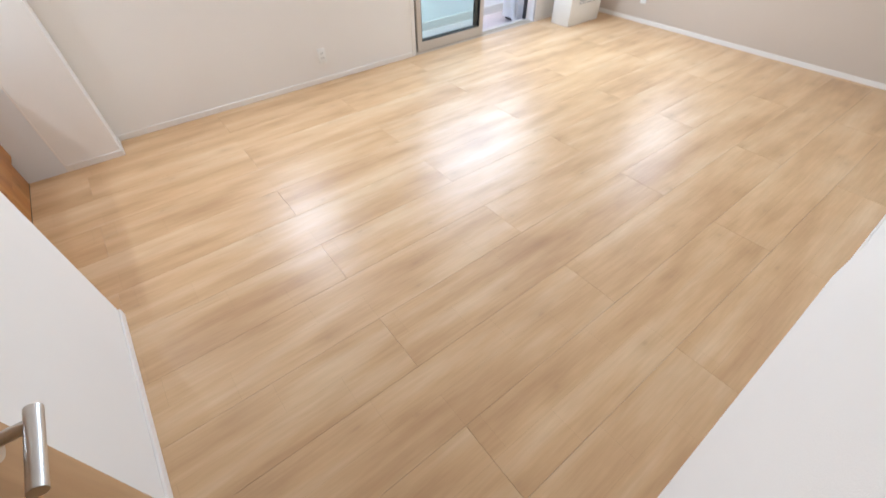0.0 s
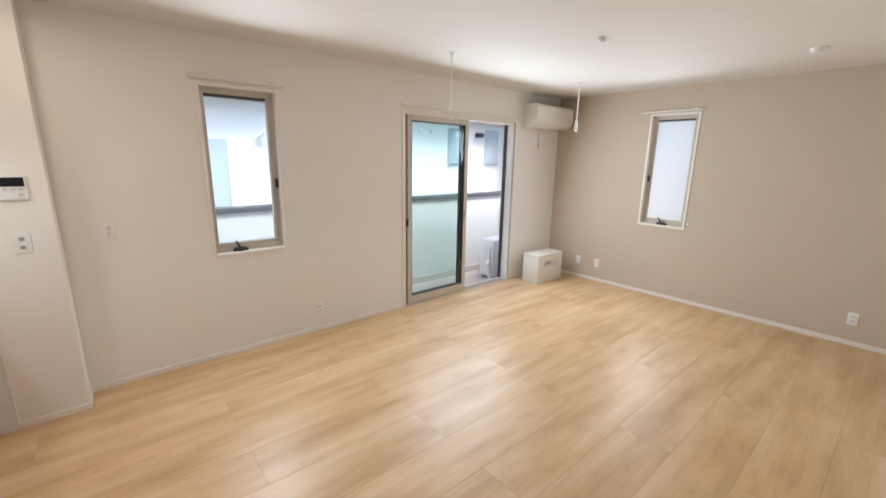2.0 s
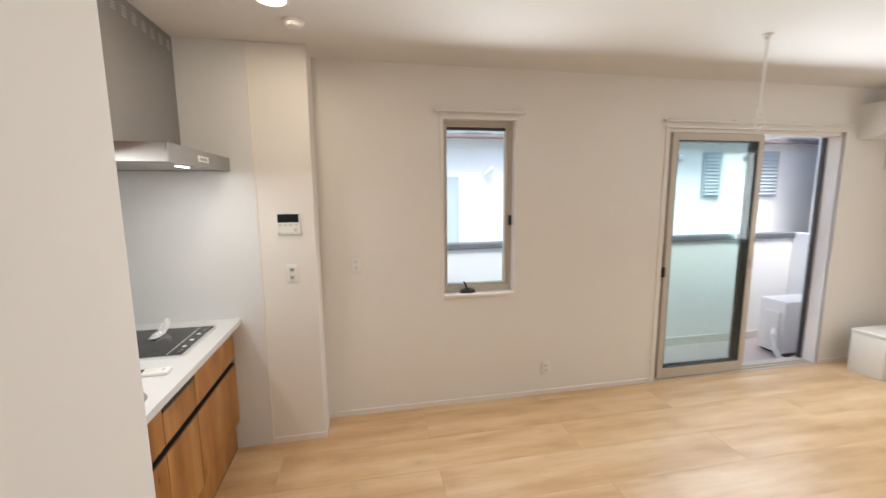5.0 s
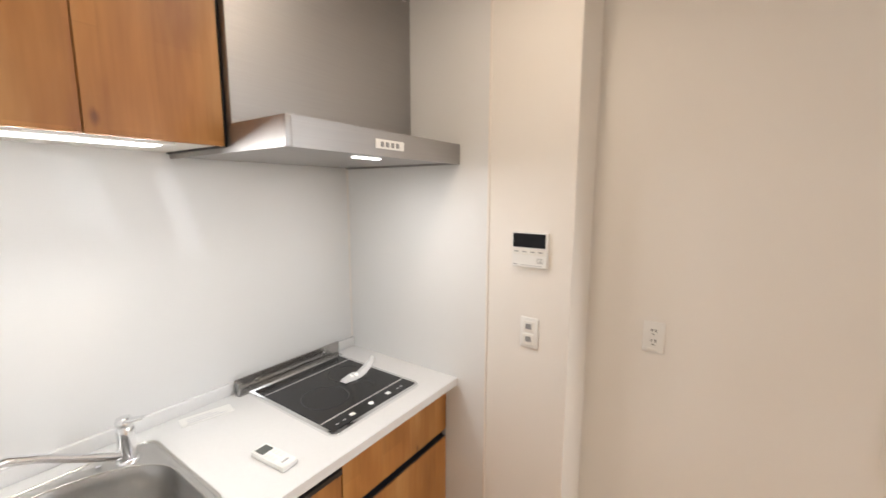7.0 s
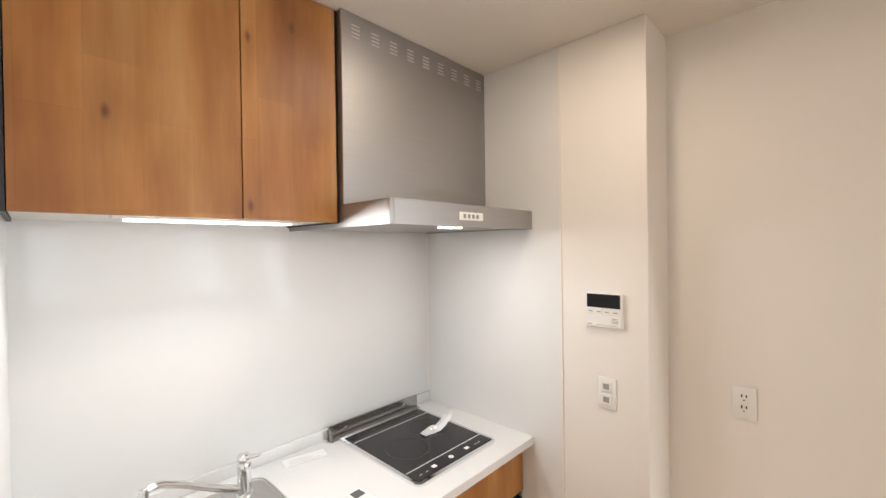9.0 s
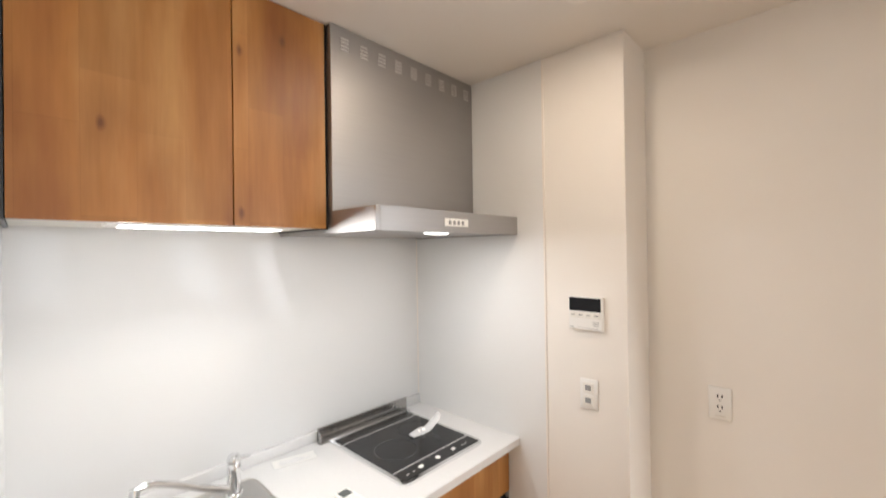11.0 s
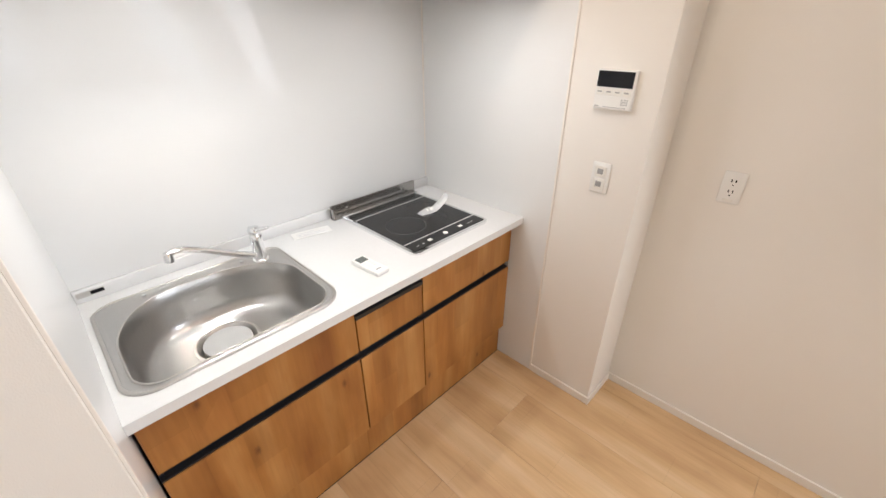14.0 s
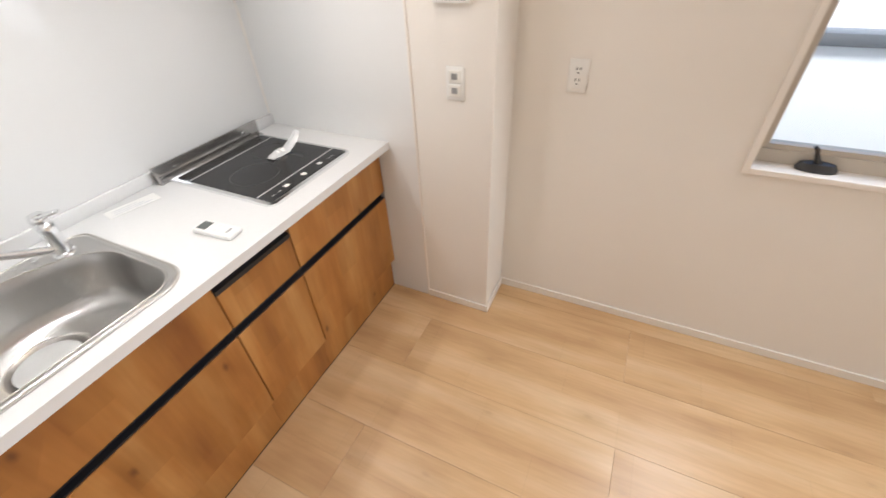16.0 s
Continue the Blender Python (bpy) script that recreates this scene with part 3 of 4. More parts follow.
loops = [[(x, y, CT) for x, y in RIM], shrink(RIM, 0.003, CT + 0.005), shrink(RIM, 0.010, CT + 0.006), shrink(RIM, 0.014, CT + 0.003),
         [(x, y, CT + 0.003) for x, y in BASIN], shrink(BASIN, 0.004, CT - 0.004), shrink(BASIN, 0.010, CT - 0.05), shrink(BASIN, 0.016, CT - 0.115),
         shrink(BASIN, 0.026, CT - 0.142), shrink(BASIN, 0.046, CT - 0.158), shrink(BASIN, 0.075, CT - 0.163)]
DRX, DRY = -0.955, 1.752
n = len(RIM)
loops.append([(DRX + 0.10 * math.cos(math.atan2(y - DRY, x - DRX)), DRY + 0.10 * math.sin(math.atan2(y - DRY, x - DRX)), CT - 0.170) for x, y, z in loops[-1]])
rings = [[bm.verts.new(p) for p in lp] for lp in loops]
for a, b in zip(rings, rings[1:]):
    for i in range(n):
        bm.faces.new((a[i], a[(i + 1) % n], b[(i + 1) % n], b[i]))
bowl = part("bowl", bm, STEEL, sink, smooth=60)
part("rim_bead", bm_tube([(x, y, CT + 0.0025) for x, y in RIM + RIM[:1]], 0.0052, 12), NICKEL, sink, "satin outer rim", 60)
part("bowl_lip", bm_tube([(x, y, CT + 0.002) for x, y in BASIN + BASIN[:1]], 0.0032, 10), NICKEL, sink, "satin bowl edge", 60)
part("drain_ring", bm_lathe((DRX, DRY, CT - 0.172), [(0.101, -0.02), (0.102, 0.003), (0.094, 0.005), (0.084, -0.004), (0.078, -0.018)], 40), NICKEL, sink, "bronze-grey drain ring", 50)
cover = part("drain_cover", bm_lathe((DRX, DRY, CT - 0.177), [(0.076, 0), (0.077, 0.008), (0.070, 0.012), (0.03, 0.010), (0.004, 0.0095)], 40), COVER, sink, "round drain cover", 50)
for x, y in ((-1.125, 1.60), (-1.118, 1.905)):
    part("clip", bm_cyl((x, y, CT), (x, y, CT + 0.012), 0.006, 12), CHROME, sink)

tap = thing("tap", "chrome single-lever kitchen tap with long swivel spout", "tap")
TX, TY = -1.098, 1.968
part("body", bm_lathe((TX, TY, CT + 0.002), [(0.030, 0), (0.029, 0.006), (0.023, 0.010), (0.0225, 0.045), (0.0215, 0.075), (0.022, 0.10), (0.018, 0.108)], 28), CHROME, tap, smooth=50)
sp = [(TX, TY, CT + 0.026), (TX + 0.006, TY - 0.03, CT + 0.034), (TX + 0.022, TY - 0.11, CT + 0.082), (TX + 0.036, TY - 0.18, CT + 0.128), (TX + 0.048, TY - 0.235, CT + 0.157),
      (TX + 0.054, TY - 0.262, CT + 0.162), (TX + 0.058, TY - 0.278, CT + 0.156)]
part("spout", bm_tube(sp, [0.0135, 0.013, 0.0115, 0.0108, 0.0108, 0.011, 0.0115], 16), CHROME, tap, smooth=60)
part("nozzle", bm_tube([(TX + 0.058, TY - 0.278, CT + 0.164), (TX + 0.059, TY - 0.280, CT + 0.134)], 0.0135, 18), CHROME, tap)
lv = part("lever", bm_lathe((TX, TY, CT + 0.112), [(0.0215, 0), (0.0225, 0.012), (0.018, 0.022), (0.006, 0.026)], 24), CHROME, tap, smooth=50)
part("lever_loop", bm_tube([(TX + 0.008, TY + 0.002, CT + 0.128), (TX + 0.03, TY + 0.02, CT + 0.135), (TX + 0.052, TY + 0.032, CT + 0.141), (TX + 0.062, TY + 0.024, CT + 0.143),
                            (TX + 0.05, TY + 0.006, CT + 0.140), (TX + 0.02, TY - 0.008, CT + 0.132)], 0.0045, 10), CHROME, lv, smooth=60)

hob = thing("induction_hob", "black glass induction hob with steel frame on the worktop", "hob")
HX0, HX1, HY0, HY1 = -1.190, -0.693, 2.379, 2.823
part("frame", bm_prism(rounded(HX0, HX1, HY0, HY1, [(0.03, 0.03), (0.03, 0.03), (0.006, 0.006), (0.006, 0.006)], 6), CT, CT + 0.010, "z", 0.002), CHROME, hob, "polished steel frame")
part("glass_plate", bm_box(HX0 + 0.02, HX1 - 0.018, HY0 + 0.016, HY1 - 0.016, CT + 0.009, CT + 0.0125, 0.001, 1), GLASSK, hob, smooth=None)
for x in (HX1 - 0.085, HX0 + 0.085):
    part("line", bm_box(x, x + 0.005, HY0 + 0.017, HY1 - 0.017, CT + 0.0122, CT + 0.0131), SILVER, hob, smooth=None)


def flat_ring(x, y, z, r, w, seg=48):
    bm = bmesh.new()
    a = [bm.verts.new((x + r * math.cos(6.28318 * k / seg), y + r * math.sin(6.28318 * k / seg), z)) for k in range(seg)]
    b = [bm.verts.new((x + (r - w) * math.cos(6.28318 * k / seg), y + (r - w) * math.sin(6.28318 * k / seg), z)) for k in range(seg)]
    for k in range(seg):
        bm.faces.new((a[k], a[(k + 1) % seg], b[(k + 1) % seg], b[k]))
    return bm


part("cooking_zone", flat_ring(-0.91, 2.52, CT + 0.0128, 0.088, 0.003), RING, hob, smooth=None)
part("cooking_zone", flat_ring(-1.0, 2.70, CT + 0.0128, 0.075, 0.003), RING, hob, smooth=None)
for y, rnd in ((2.50, False), (2.59, True), (2.68, False)):
    bm = bm_cyl((-0.740, y, CT + 0.012), (-0.740, y, CT + 0.0135), 0.011, 20) if rnd else bm_box(-0.748, -0.732, y - 0.010, y + 0.010, CT + 0.012, CT + 0.0135)
    part("button", bm, PLASTIC, hob, "pale touch key", smooth=None)
for y in (2.43, 2.46, 2.73, 2.75):
    part("mark", bm_box(-0.737, -0.733, y - 0.006, y + 0.006, CT + 0.0122, CT + 0.0131), SILVER, hob, smooth=None)
guard = thing("hob_back_guard", "brushed steel splash guard behind the hob", "splash guard")
bm = bm_box(-1.222, -1.214, 2.345, 2.845, CT, CT + 0.062, 0.001, 1)
bm_box(-1.222, -1.198, 2.345, 2.352, CT, CT + 0.050, 0.001, 1, bm=bm)
bm_box(-1.222, -1.192, 2.345, 2.845, CT, CT + 0.004, bm=bm)
part("plate", bm, GUARD, guard, smooth=None)
for y in (2.43, 2.76):
    part("screw", bm_cyl((-1.215, y, CT + 0.034), (-1.208, y, CT + 0.034), 0.008, 14, 0.005), CHROME, guard)

# small clear bag of screws on the hob
bag = thing("plastic_bag", "small crumpled clear plastic bag lying on the hob", "plastic bag")
bm = bmesh.new()
NU, NV = 10, 6
grid = {}
rnd = random.Random(4)
for s in (0, 1):
    for i in range(NU + 1):
        for j in range(NV + 1):
            u, v2 = i / NU, j / NV
            prof = math.sin(math.pi * v2) * (0.4 + 0.6 * math.sin(math.pi * min(1, u * 1.3)))
            h = (0.022 * prof + rnd.uniform(-0.004, 0.004)) * s
            w = 0.055 * (1 - 0.55 * abs(u - 0.45) * 1.4)
            lift = 0.055 * max(0, u - 0.62) / 0.38
            grid[s, i, j] = bm.verts.new((-0.945 + (v2 - 0.5) * w + 0.03 * max(0, u - 0.5), 2.635 + 0.15 * u + 0.012 * math.sin(9 * u), CT + 0.0145 + h + lift))
    for i in range(NU):
        for j in range(NV):
            bm.faces.new((grid[s, i, j], grid[s, i + 1, j], grid[s, i + 1, j + 1], grid[s, i, j + 1]))
part("film", bm, FILMW, bag, smooth=20)
part("contents", bm_cyl((-0.945, 2.675, CT + 0.022), (-0.935, 2.705, CT + 0.024), 0.010, 14), PLASTIC, bag, "white plastic bits")

# remote control on the worktop
rem = thing("remote_control", "small white remote control with grey display on the worktop", "remote control")
rem.matrix_basis = pose(-0.757, 2.215, CT, 0, 0, 5)
part("case", bm_box(-0.072, 0.072, -0.027, 0.027, 0.0005, 0.017, 0.005), PLASTIC, rem)
part("display", bm_box(-0.062, -0.026, -0.019, 0.019, 0.0155, 0.0176), LCD, rem, "dark grey display", None)
for x in (-0.012, 0.004, 0.020):
    for y in (-0.012, 0.012):
        part("button", bm_box(x - 0.005, x + 0.005, y - 0.007, y + 0.007, 0.0165, 0.0184, 0.001, 1), PLASTIC_W, rem, smooth=None)
part("mark", bm_box(0.045, 0.052, -0.012, 0.012, 0.0168, 0.0174), GREYPL, rem, smooth=None)

stick = thing("paper_label", "thin translucent sticker on the worktop", "sticker")
stick.matrix_basis = pose(-1.165, 2.215, CT, 0, 0, 78)
part("sheet", bm_box(-0.08, 0.08, -0.03, 0.03, 0.0003, 0.0012), PLASTIC, stick, smooth=None)
for k in range(3):
    part("print_line", bm_box(-0.06, 0.055 - 0.02 * k, -0.018 + 0.013 * k, -0.014 + 0.013 * k, 0.0011, 0.0016), mat("pale print", (0.62, 0.62, 0.64), 0.6), stick, smooth=None)
plate = thing("maker_plate", "small grey and black maker plate on the upstand", "name plate")
part("plate", bm_box(CX0 + 0.016, CX0 + 0.0172, 1.448, 1.520, CT + 0.018, CT + 0.036), NICKEL, plate, smooth=None)
part("dark_half", bm_box(CX0 + 0.017, CX0 + 0.0178, 1.484, 1.519, CT + 0.021, CT + 0.033), SCREEN, plate, smooth=None)

# base units
FX = -0.662
TOPZ = CT - 0.031


def base_unit(y0, y1, kind, label):
    u = thing("base_cabinet", label, "cabinet", "kitchen base cabinets")
    g = 0.0025
    wallt = 0.012
    bm = bm_box(CX0, FX - 0.02, y0 + 0.0005, y0 + wallt, 0.1885, TOPZ)
    bm_box(CX0, FX - 0.02, y1 - wallt, y1 - 0.0005, 0.1885, TOPZ, bm=bm)
    bm_box(CX0, CX0 + 0.01, y0 + wallt, y1 - wallt, 0.1885, TOPZ, bm=bm)
    bm_box(CX0 + 0.01, FX - 0.02, y0 + wallt, y1 - wallt, 0.1885, 0.2, bm=bm)
    part("carcass", bm, SLOT, u, "black carcass", None)
    part("kick_board", bm_box(FX - 0.045, FX - 0.027, y0 + 0.0004, y1 - 0.0004, 0.004, 0.188), CABW, u, smooth=None)
    top = TOPZ - 0.004 if kind != "slot" else 0.744
    o = part("drawer_front", bm_box(-0.0095, 0.0095, -(y1 - y0) / 2 + g, (y1 - y0) / 2 - g, 0.604 - 0.7, top - 0.7, 0.001, 1), CABW, u, smooth=None)
    o.location = (FX - 0.0095, (y0 + y1) / 2, 0.7)
    o = part("door_front", bm_box(-0.0095, 0.0095, -(y1 - y0) / 2 + g, (y1 - y0) / 2 - g, 0.19 - 0.4, 0.566 - 0.4, 0.001, 1), CABW, u, smooth=None)
    o.location = (FX - 0.0095, (y0 + y1) / 2, 0.4)
    prof = [(FX - 0.03, 0.566), (FX - 0.004, 0.566), (FX - 0.004, 0.572), (FX - 0.024, 0.574), (FX - 0.024, 0.604), (FX - 0.03, 0.604)]
    part("grip_channel", bm_prism(prof, y0 + 0.0005, y1 - 0.0005, "y"), SLOT, u, "black grip channel", None)
    if kind == "slot":
        prof = [(FX - 0.03, 0.744), (FX + 0.003, 0.744), (FX + 0.003, 0.760), (FX - 0.016, 0.762), (FX - 0.016, TOPZ - 0.002), (FX - 0.03, TOPZ - 0.002)]
        part("grip_channel", bm_prism(prof, y0 + 0.0005, y1 - 0.0005, "y"), SLOT, u, "black grip channel", None)
    return u


base_unit(1.446, 2.072, "wide", "knotty wood sink base cabinet with black grip channel")
base_unit(2.072, 2.381, "slot", "narrow knotty wood drawer cabinet with two black grip channels")
u = base_unit(2.381, 2.961, "wide", "knotty wood hob base cabinet with black grip channel")
part("end_cap", bm_box(FX - 0.022, FX - 0.003, 2.953, 2.9605, 0.570, 0.602, 0.002, 1), GREYPL, u, "grey channel end cap")
part("plinth_strip", bm_box(FX - 0.04, FX - 0.0255, 1.446, 2.961, 0.0, 0.004), SLOT, u, smooth=None)

# wall units
UX, UZ = -0.872, 1.748


def wall_unit(y0, y1, label):
    u = thing("wall_cabinet", label, "cabinet", "kitchen wall cabinets")
    part("carcass", bm_box(XW + 0.004, UX - 0.02, y0 + 0.001, y1 - 0.001, UZ + 0.004, TOP - 0.002), PLASTIC_W, u, "pale carcass", None)
    o = part("door", bm_box(-0.0095, 0.0095, -(y1 - y0) / 2 + 0.0015, (y1 - y0) / 2 - 0.0015, UZ - 2.1, TOP - 0.004 - 2.1, 0.001, 1), CABW, u, smooth=None)
    o.location = (UX - 0.0095, (y0 + y1) / 2, 2.1)
    return u


wall_unit(1.452, 1.900, "knotty wood wall cabinet above the sink")
wall_unit(1.900, 2.198, "narrow knotty wood wall cabinet beside the hood")
for y0, y1 in ((1.443, 1.4515), (2.1985, 2.2045)):
    f = thing("filler_strip", "black filler strip beside the wall cabinet", "filler strip")
    part("strip", bm_box(XW + 0.005, UX - 0.004, y0, y1, UZ - 0.002, TOP - 0.003), SLOT, f, smooth=None)

led = thing("led_strip_light", "slim white strip light under the wall cabinets, switched on", "strip light")
part("housing", bm_box(-0.995, -0.908, 1.62, 2.09, 1.742, 1.7518, 0.003), PLASTIC, led)
part("diffuser", bm_box(-0.985, -0.915, 1.65, 2.06, 1.7392, 1.7422), GLOW_LED, led, "glowing diffuser", None)

# range hood
hd = thing("range_hood", "brushed stainless steel range hood with thin canopy", "range hood")
BXF, CXF, HZ0, HZ1 = -0.848, -0.603, 1.732, 1.808
part("duct_cover", bm_box(XW + 0.005, BXF, 2.206, 2.9625, HZ1 - 0.01, TOP - 0.002, 0.002, 1), HOOD, hd, smooth=None)
bm = bm_box(XW + 0.005, CXF, 2.206, 2.212, HZ0, HZ1)
bm_box(XW + 0.005, CXF, 2.9565, 2.9625, HZ0, HZ1, bm=bm)
bm_box(CXF - 0.006, CXF, 2.212, 2.9565, HZ0, HZ1, bm=bm)
bm_box(XW + 0.005, CXF - 0.006, 2.212, 2.9565, HZ1 - 0.008, HZ1, bm=bm)
bmesh.ops.remove_doubles(bm, verts=bm.verts, dist=0.0001)
part("canopy", bm, HOOD, hd, smooth=None)
part("front_corner", bm_box(CXF - 0.012, CXF + 0.0015, 2.203, 2.222, HZ0 + 0.001, HZ1 - 0.001, 0.003), HOOD, hd)
part("baffle", bm_prism([(-1.200, HZ0 + 0.002), (-0.622, HZ0 + 0.002), (-0.640, HZ0 + 0.014), (-1.18, HZ0 + 0.014)], 2.222, 2.885, "y"), HOOD, hd, "sloping steel baffle", None)
# black sheet over the baffle; its colour stands in for shade in the canopy's recess
part("recess_shade", bm_box(XW + 0.008, CXF - 0.008, 2.213, 2.956, HZ0 + 0.016, HZ0 + 0.019), SLOT, hd, smooth=None)
part("lamp_lens", bm_box(-0.703, -0.679, 2.495, 2.605, HZ0 - 0.003, HZ0 + 0.0025, 0.002, 1), GLOW_HOOD, hd, "glowing lamp lens", None)
pl = part("switch_plate", bm_box(CXF, CXF + 0.003, 2.500, 2.628, HZ0 + 0.022, HZ0 + 0.050, 0.001, 1), PLASTIC, hd, "pale switch plate", None)
for k in range(4):
    part("button", bm_box(CXF + 0.002, CXF + 0.006, 2.520 + 0.023 * k, 2.534 + 0.023 * k, HZ0 + 0.028, HZ0 + 0.043, 0.002, 1), GREYPL, pl, "grey push button")
slit = None
for k in range(9):
    for j in range(4):
        z = TOP - 0.042 - 0.013 * j
        if slit is None:
            slit = part("vent_slit", bm_box(-0.002, 0.003, -0.017, 0.017, -0.0022, 0.0022, 0.001, 1), SILVER, hd, "pressed vent slit", None)
            o = slit
        else:
            o = slit.copy()
            scene.collection.objects.link(o)
        o.location = (BXF, 2.262 + 0.082 * k, z)

# ---- fittings on the walls ----


def wall_plate(name, label, category, kind, group=""):
    """Plate of 70 x 116 mm: local x across, -y out of the wall, z up, origin at its middle."""
    p = thing(name, label, category, group)
    part("plate", bm_box(-0.035, 0.035, -0.007, 0, -0.058, 0.058, 0.004), PLASTIC, p)
    if kind == "switch":
        for z in (-0.024, 0.024):
            part("module", bm_box(-0.022, 0.022, -0.010, -0.006, z - 0.021, z + 0.021, 0.002, 1), PLASTIC_W, p)
            part("rocker", bm_box(-0.012, 0.010, -0.012, -0.009, z - 0.009, z + 0.011, 0.001, 1), GREYPL, p, "grey rocker", None)
    elif kind == "outlet":
        for z in (-0.018, 0.020):
            for x in (-0.0065, 0.0065):
                part("socket_slot", bm_box(x - 0.0018, x + 0.0018, -0.0078, -0.006, z + 0.001, z + 0.011), SCREEN, p, smooth=None)
            part("earth_hole", bm_cyl((0, -0.0078, z - 0.010), (0, -0.006, z - 0.008), 0.0028, 12), SCREEN, p)
        part("earth_cover", bm_box(-0.016, 0.016, -0.0082, -0.006, -0.050, -0.042, 0.001, 1), PLASTIC_W, p, smooth=None)
    elif kind == "pair":
        for z in (-0.020, 0.020):
            for x in (-0.008, 0.008):
                part("socket_slot", bm_box(x - 0.0015, x + 0.0015, -0.0078, -0.006, z - 0.007, z + 0.007), SCREEN, p, smooth=None)
    elif kind == "jack":
        part("jack", bm_cyl((0, -0.014, 0.0), (0, -0.006, 0.0), 0.006, 14), NICKEL, p)
        part("module", bm_box(-0.022, 0.022, -0.0085, -0.006, -0.045, 0.045, 0.001, 1), PLASTIC_W, p, smooth=None)
    return p


wall_plate("light_switch", "white double light switch with grey rockers on the column", "switch", "switch").matrix_basis = Matrix.Translation((-0.295, YC, 1.113))
wall_plate("wall_outlet", "white double wall outlet at worktop height", "outlet", "outlet", "wall outlets").matrix_basis = Matrix.Translation((0.085, YN, 1.107))
wall_plate("wall_outlet", "white wall outlet just above the baseboard", "outlet", "pair", "wall outlets").matrix_basis = Matrix.Translation((1.518, YN, 0.222))
for y, kd, lb in ((2.42, "jack", "white aerial socket low on the taupe wall"), (2.70, "pair", "white wall outlet low on the taupe wall"), (-0.094, "pair", "white wall outlet low on the taupe wall")):
    wall_plate("wall_outlet", lb, "outlet", kd, "wall outlets").matrix_basis = Matrix.Translation((XE, y, 0.25)) @ pose(0, 0, 0, 0, 0, -90)

ctl = thing("bath_controller", "white water heater controller with black display on the column", "controller")
ctl.matrix_basis = Matrix.Translation((-0.299, YC, 1.422))
part("case", bm_box(-0.066, 0.066, -0.018, 0, -0.064, 0.062, 0.003), PLASTIC, ctl)
part("display", bm_box(-0.062, 0.060, -0.0195, -0.017, 0.008, 0.058), SCREEN, ctl, "black display", None)
for k in range(4):
    b = part("button", bm_box(-0.060 + 0.0305 * k, -0.034 + 0.0305 * k, -0.0205, -0.017, -0.018, 0.004, 0.001, 1), PLASTIC_W, ctl, smooth=None)
    part("print_bar", bm_box(-0.055 + 0.0305 * k, -0.040 + 0.0305 * k, -0.0209, -0.0203, -0.009, -0.005), GREYPL, b, smooth=None)
part("flap", bm_box(-0.064, 0.064, -0.0195, -0.017, -0.061, -0.021, 0.001, 1), PLASTIC, ctl, smooth=None)
for k in range(5):
    for j in range(4):
        part("speaker_hole", bm_box(0.030 + 0.005 * k, 0.033 + 0.005 * k, -0.0199, -0.0192, -0.046 + 0.005 * j, -0.043 + 0.005 * j), GREYPL, ctl, smooth=None)
part("print_bar", bm_box(-0.060, -0.044, -0.0199, -0.0192, -0.056, -0.053), GREYPL, ctl, smooth=None)
part("print_bar", bm_box(-0.030, 0.050, -0.0199, -0.0192, -0.056, -0.0545), GREYPL, ctl, smooth=None)

for x, y, z, ax in ((1.262, YN, 0.93, "n"), (XE, 1.372, 0.93, "e")):
    hk = thing("curtain_hook", "small white tieback hook beside the window", "hook", "tieback hooks")
    hk.matrix_basis = Matrix.Translation((x, y, z)) @ pose(0, 0, 0, 0, 0, 0 if ax == "n" else -90)
    part("base", bm_cyl((0, 0, 0), (0, -0.006, 0), 0.012, 16), PLASTIC, hk)
    part("arm", bm_tube([(0, -0.004, 0), (0, -0.022, -0.002), (0, -0.030, 0.008), (0, -0.028, 0.018)], 0.004, 10), PLASTIC, hk)

# ---- fittings on the ceiling ----
dl = thing("downlight", "round recessed ceiling downlight, switched on", "downlight")
part("ring", bm_lathe((-0.22, 2.42, TOP), [(0.078, 0), (0.078, -0.003), (0.062, -0.005), (0.060, -0.001)], 40), PLASTIC, dl)
part("diffuser", bm_lathe((-0.22, 2.42, TOP - 0.0045), [(0.060, 0.0035), (0.060, 0), (0.03, -0.001), (0.005, -0.0012)], 36), GLOW_WARM, dl, "glowing diffuser")


def detector(x, y, r, h, label, name="smoke_detector", cat="smoke detector"):
    d = thing(name, label, cat, "ceiling detectors")
    d.location = (x, y, TOP)
    part("base", bm_lathe((0, 0, 0), [(r, 0), (r, -h * 0.35), (r * 0.95, -h * 0.4)], 32), PLASTIC, d)
    part("body", bm_lathe((0, 0, -h * 0.4), [(r * 0.8, 0.0), (r * 0.82, -h * 0.2), (r * 0.7, -h * 0.5), (r * 0.2, -h * 0.6)], 32), PLASTIC_W, d)
    return d


detector(-0.16, 2.635, 0.052, 0.035, "round white detector on the ceiling near the kitchen")
detector(4.21, 0.39, 0.052, 0.035, "round white detector on the living room ceiling")
ros = thing("ceiling_rosette", "white ceiling lamp socket without a lamp", "ceiling rosette")
part("body", bm_box(2.828, 2.888, 1.332, 1.360, TOP - 0.022, TOP, 0.004), PLASTIC, ros)
part("contact_slot", bm_box(2.842, 2.874, 1.343, 1.349, TOP - 0.0228, TOP - 0.020), GREYPL, ros, smooth=None)


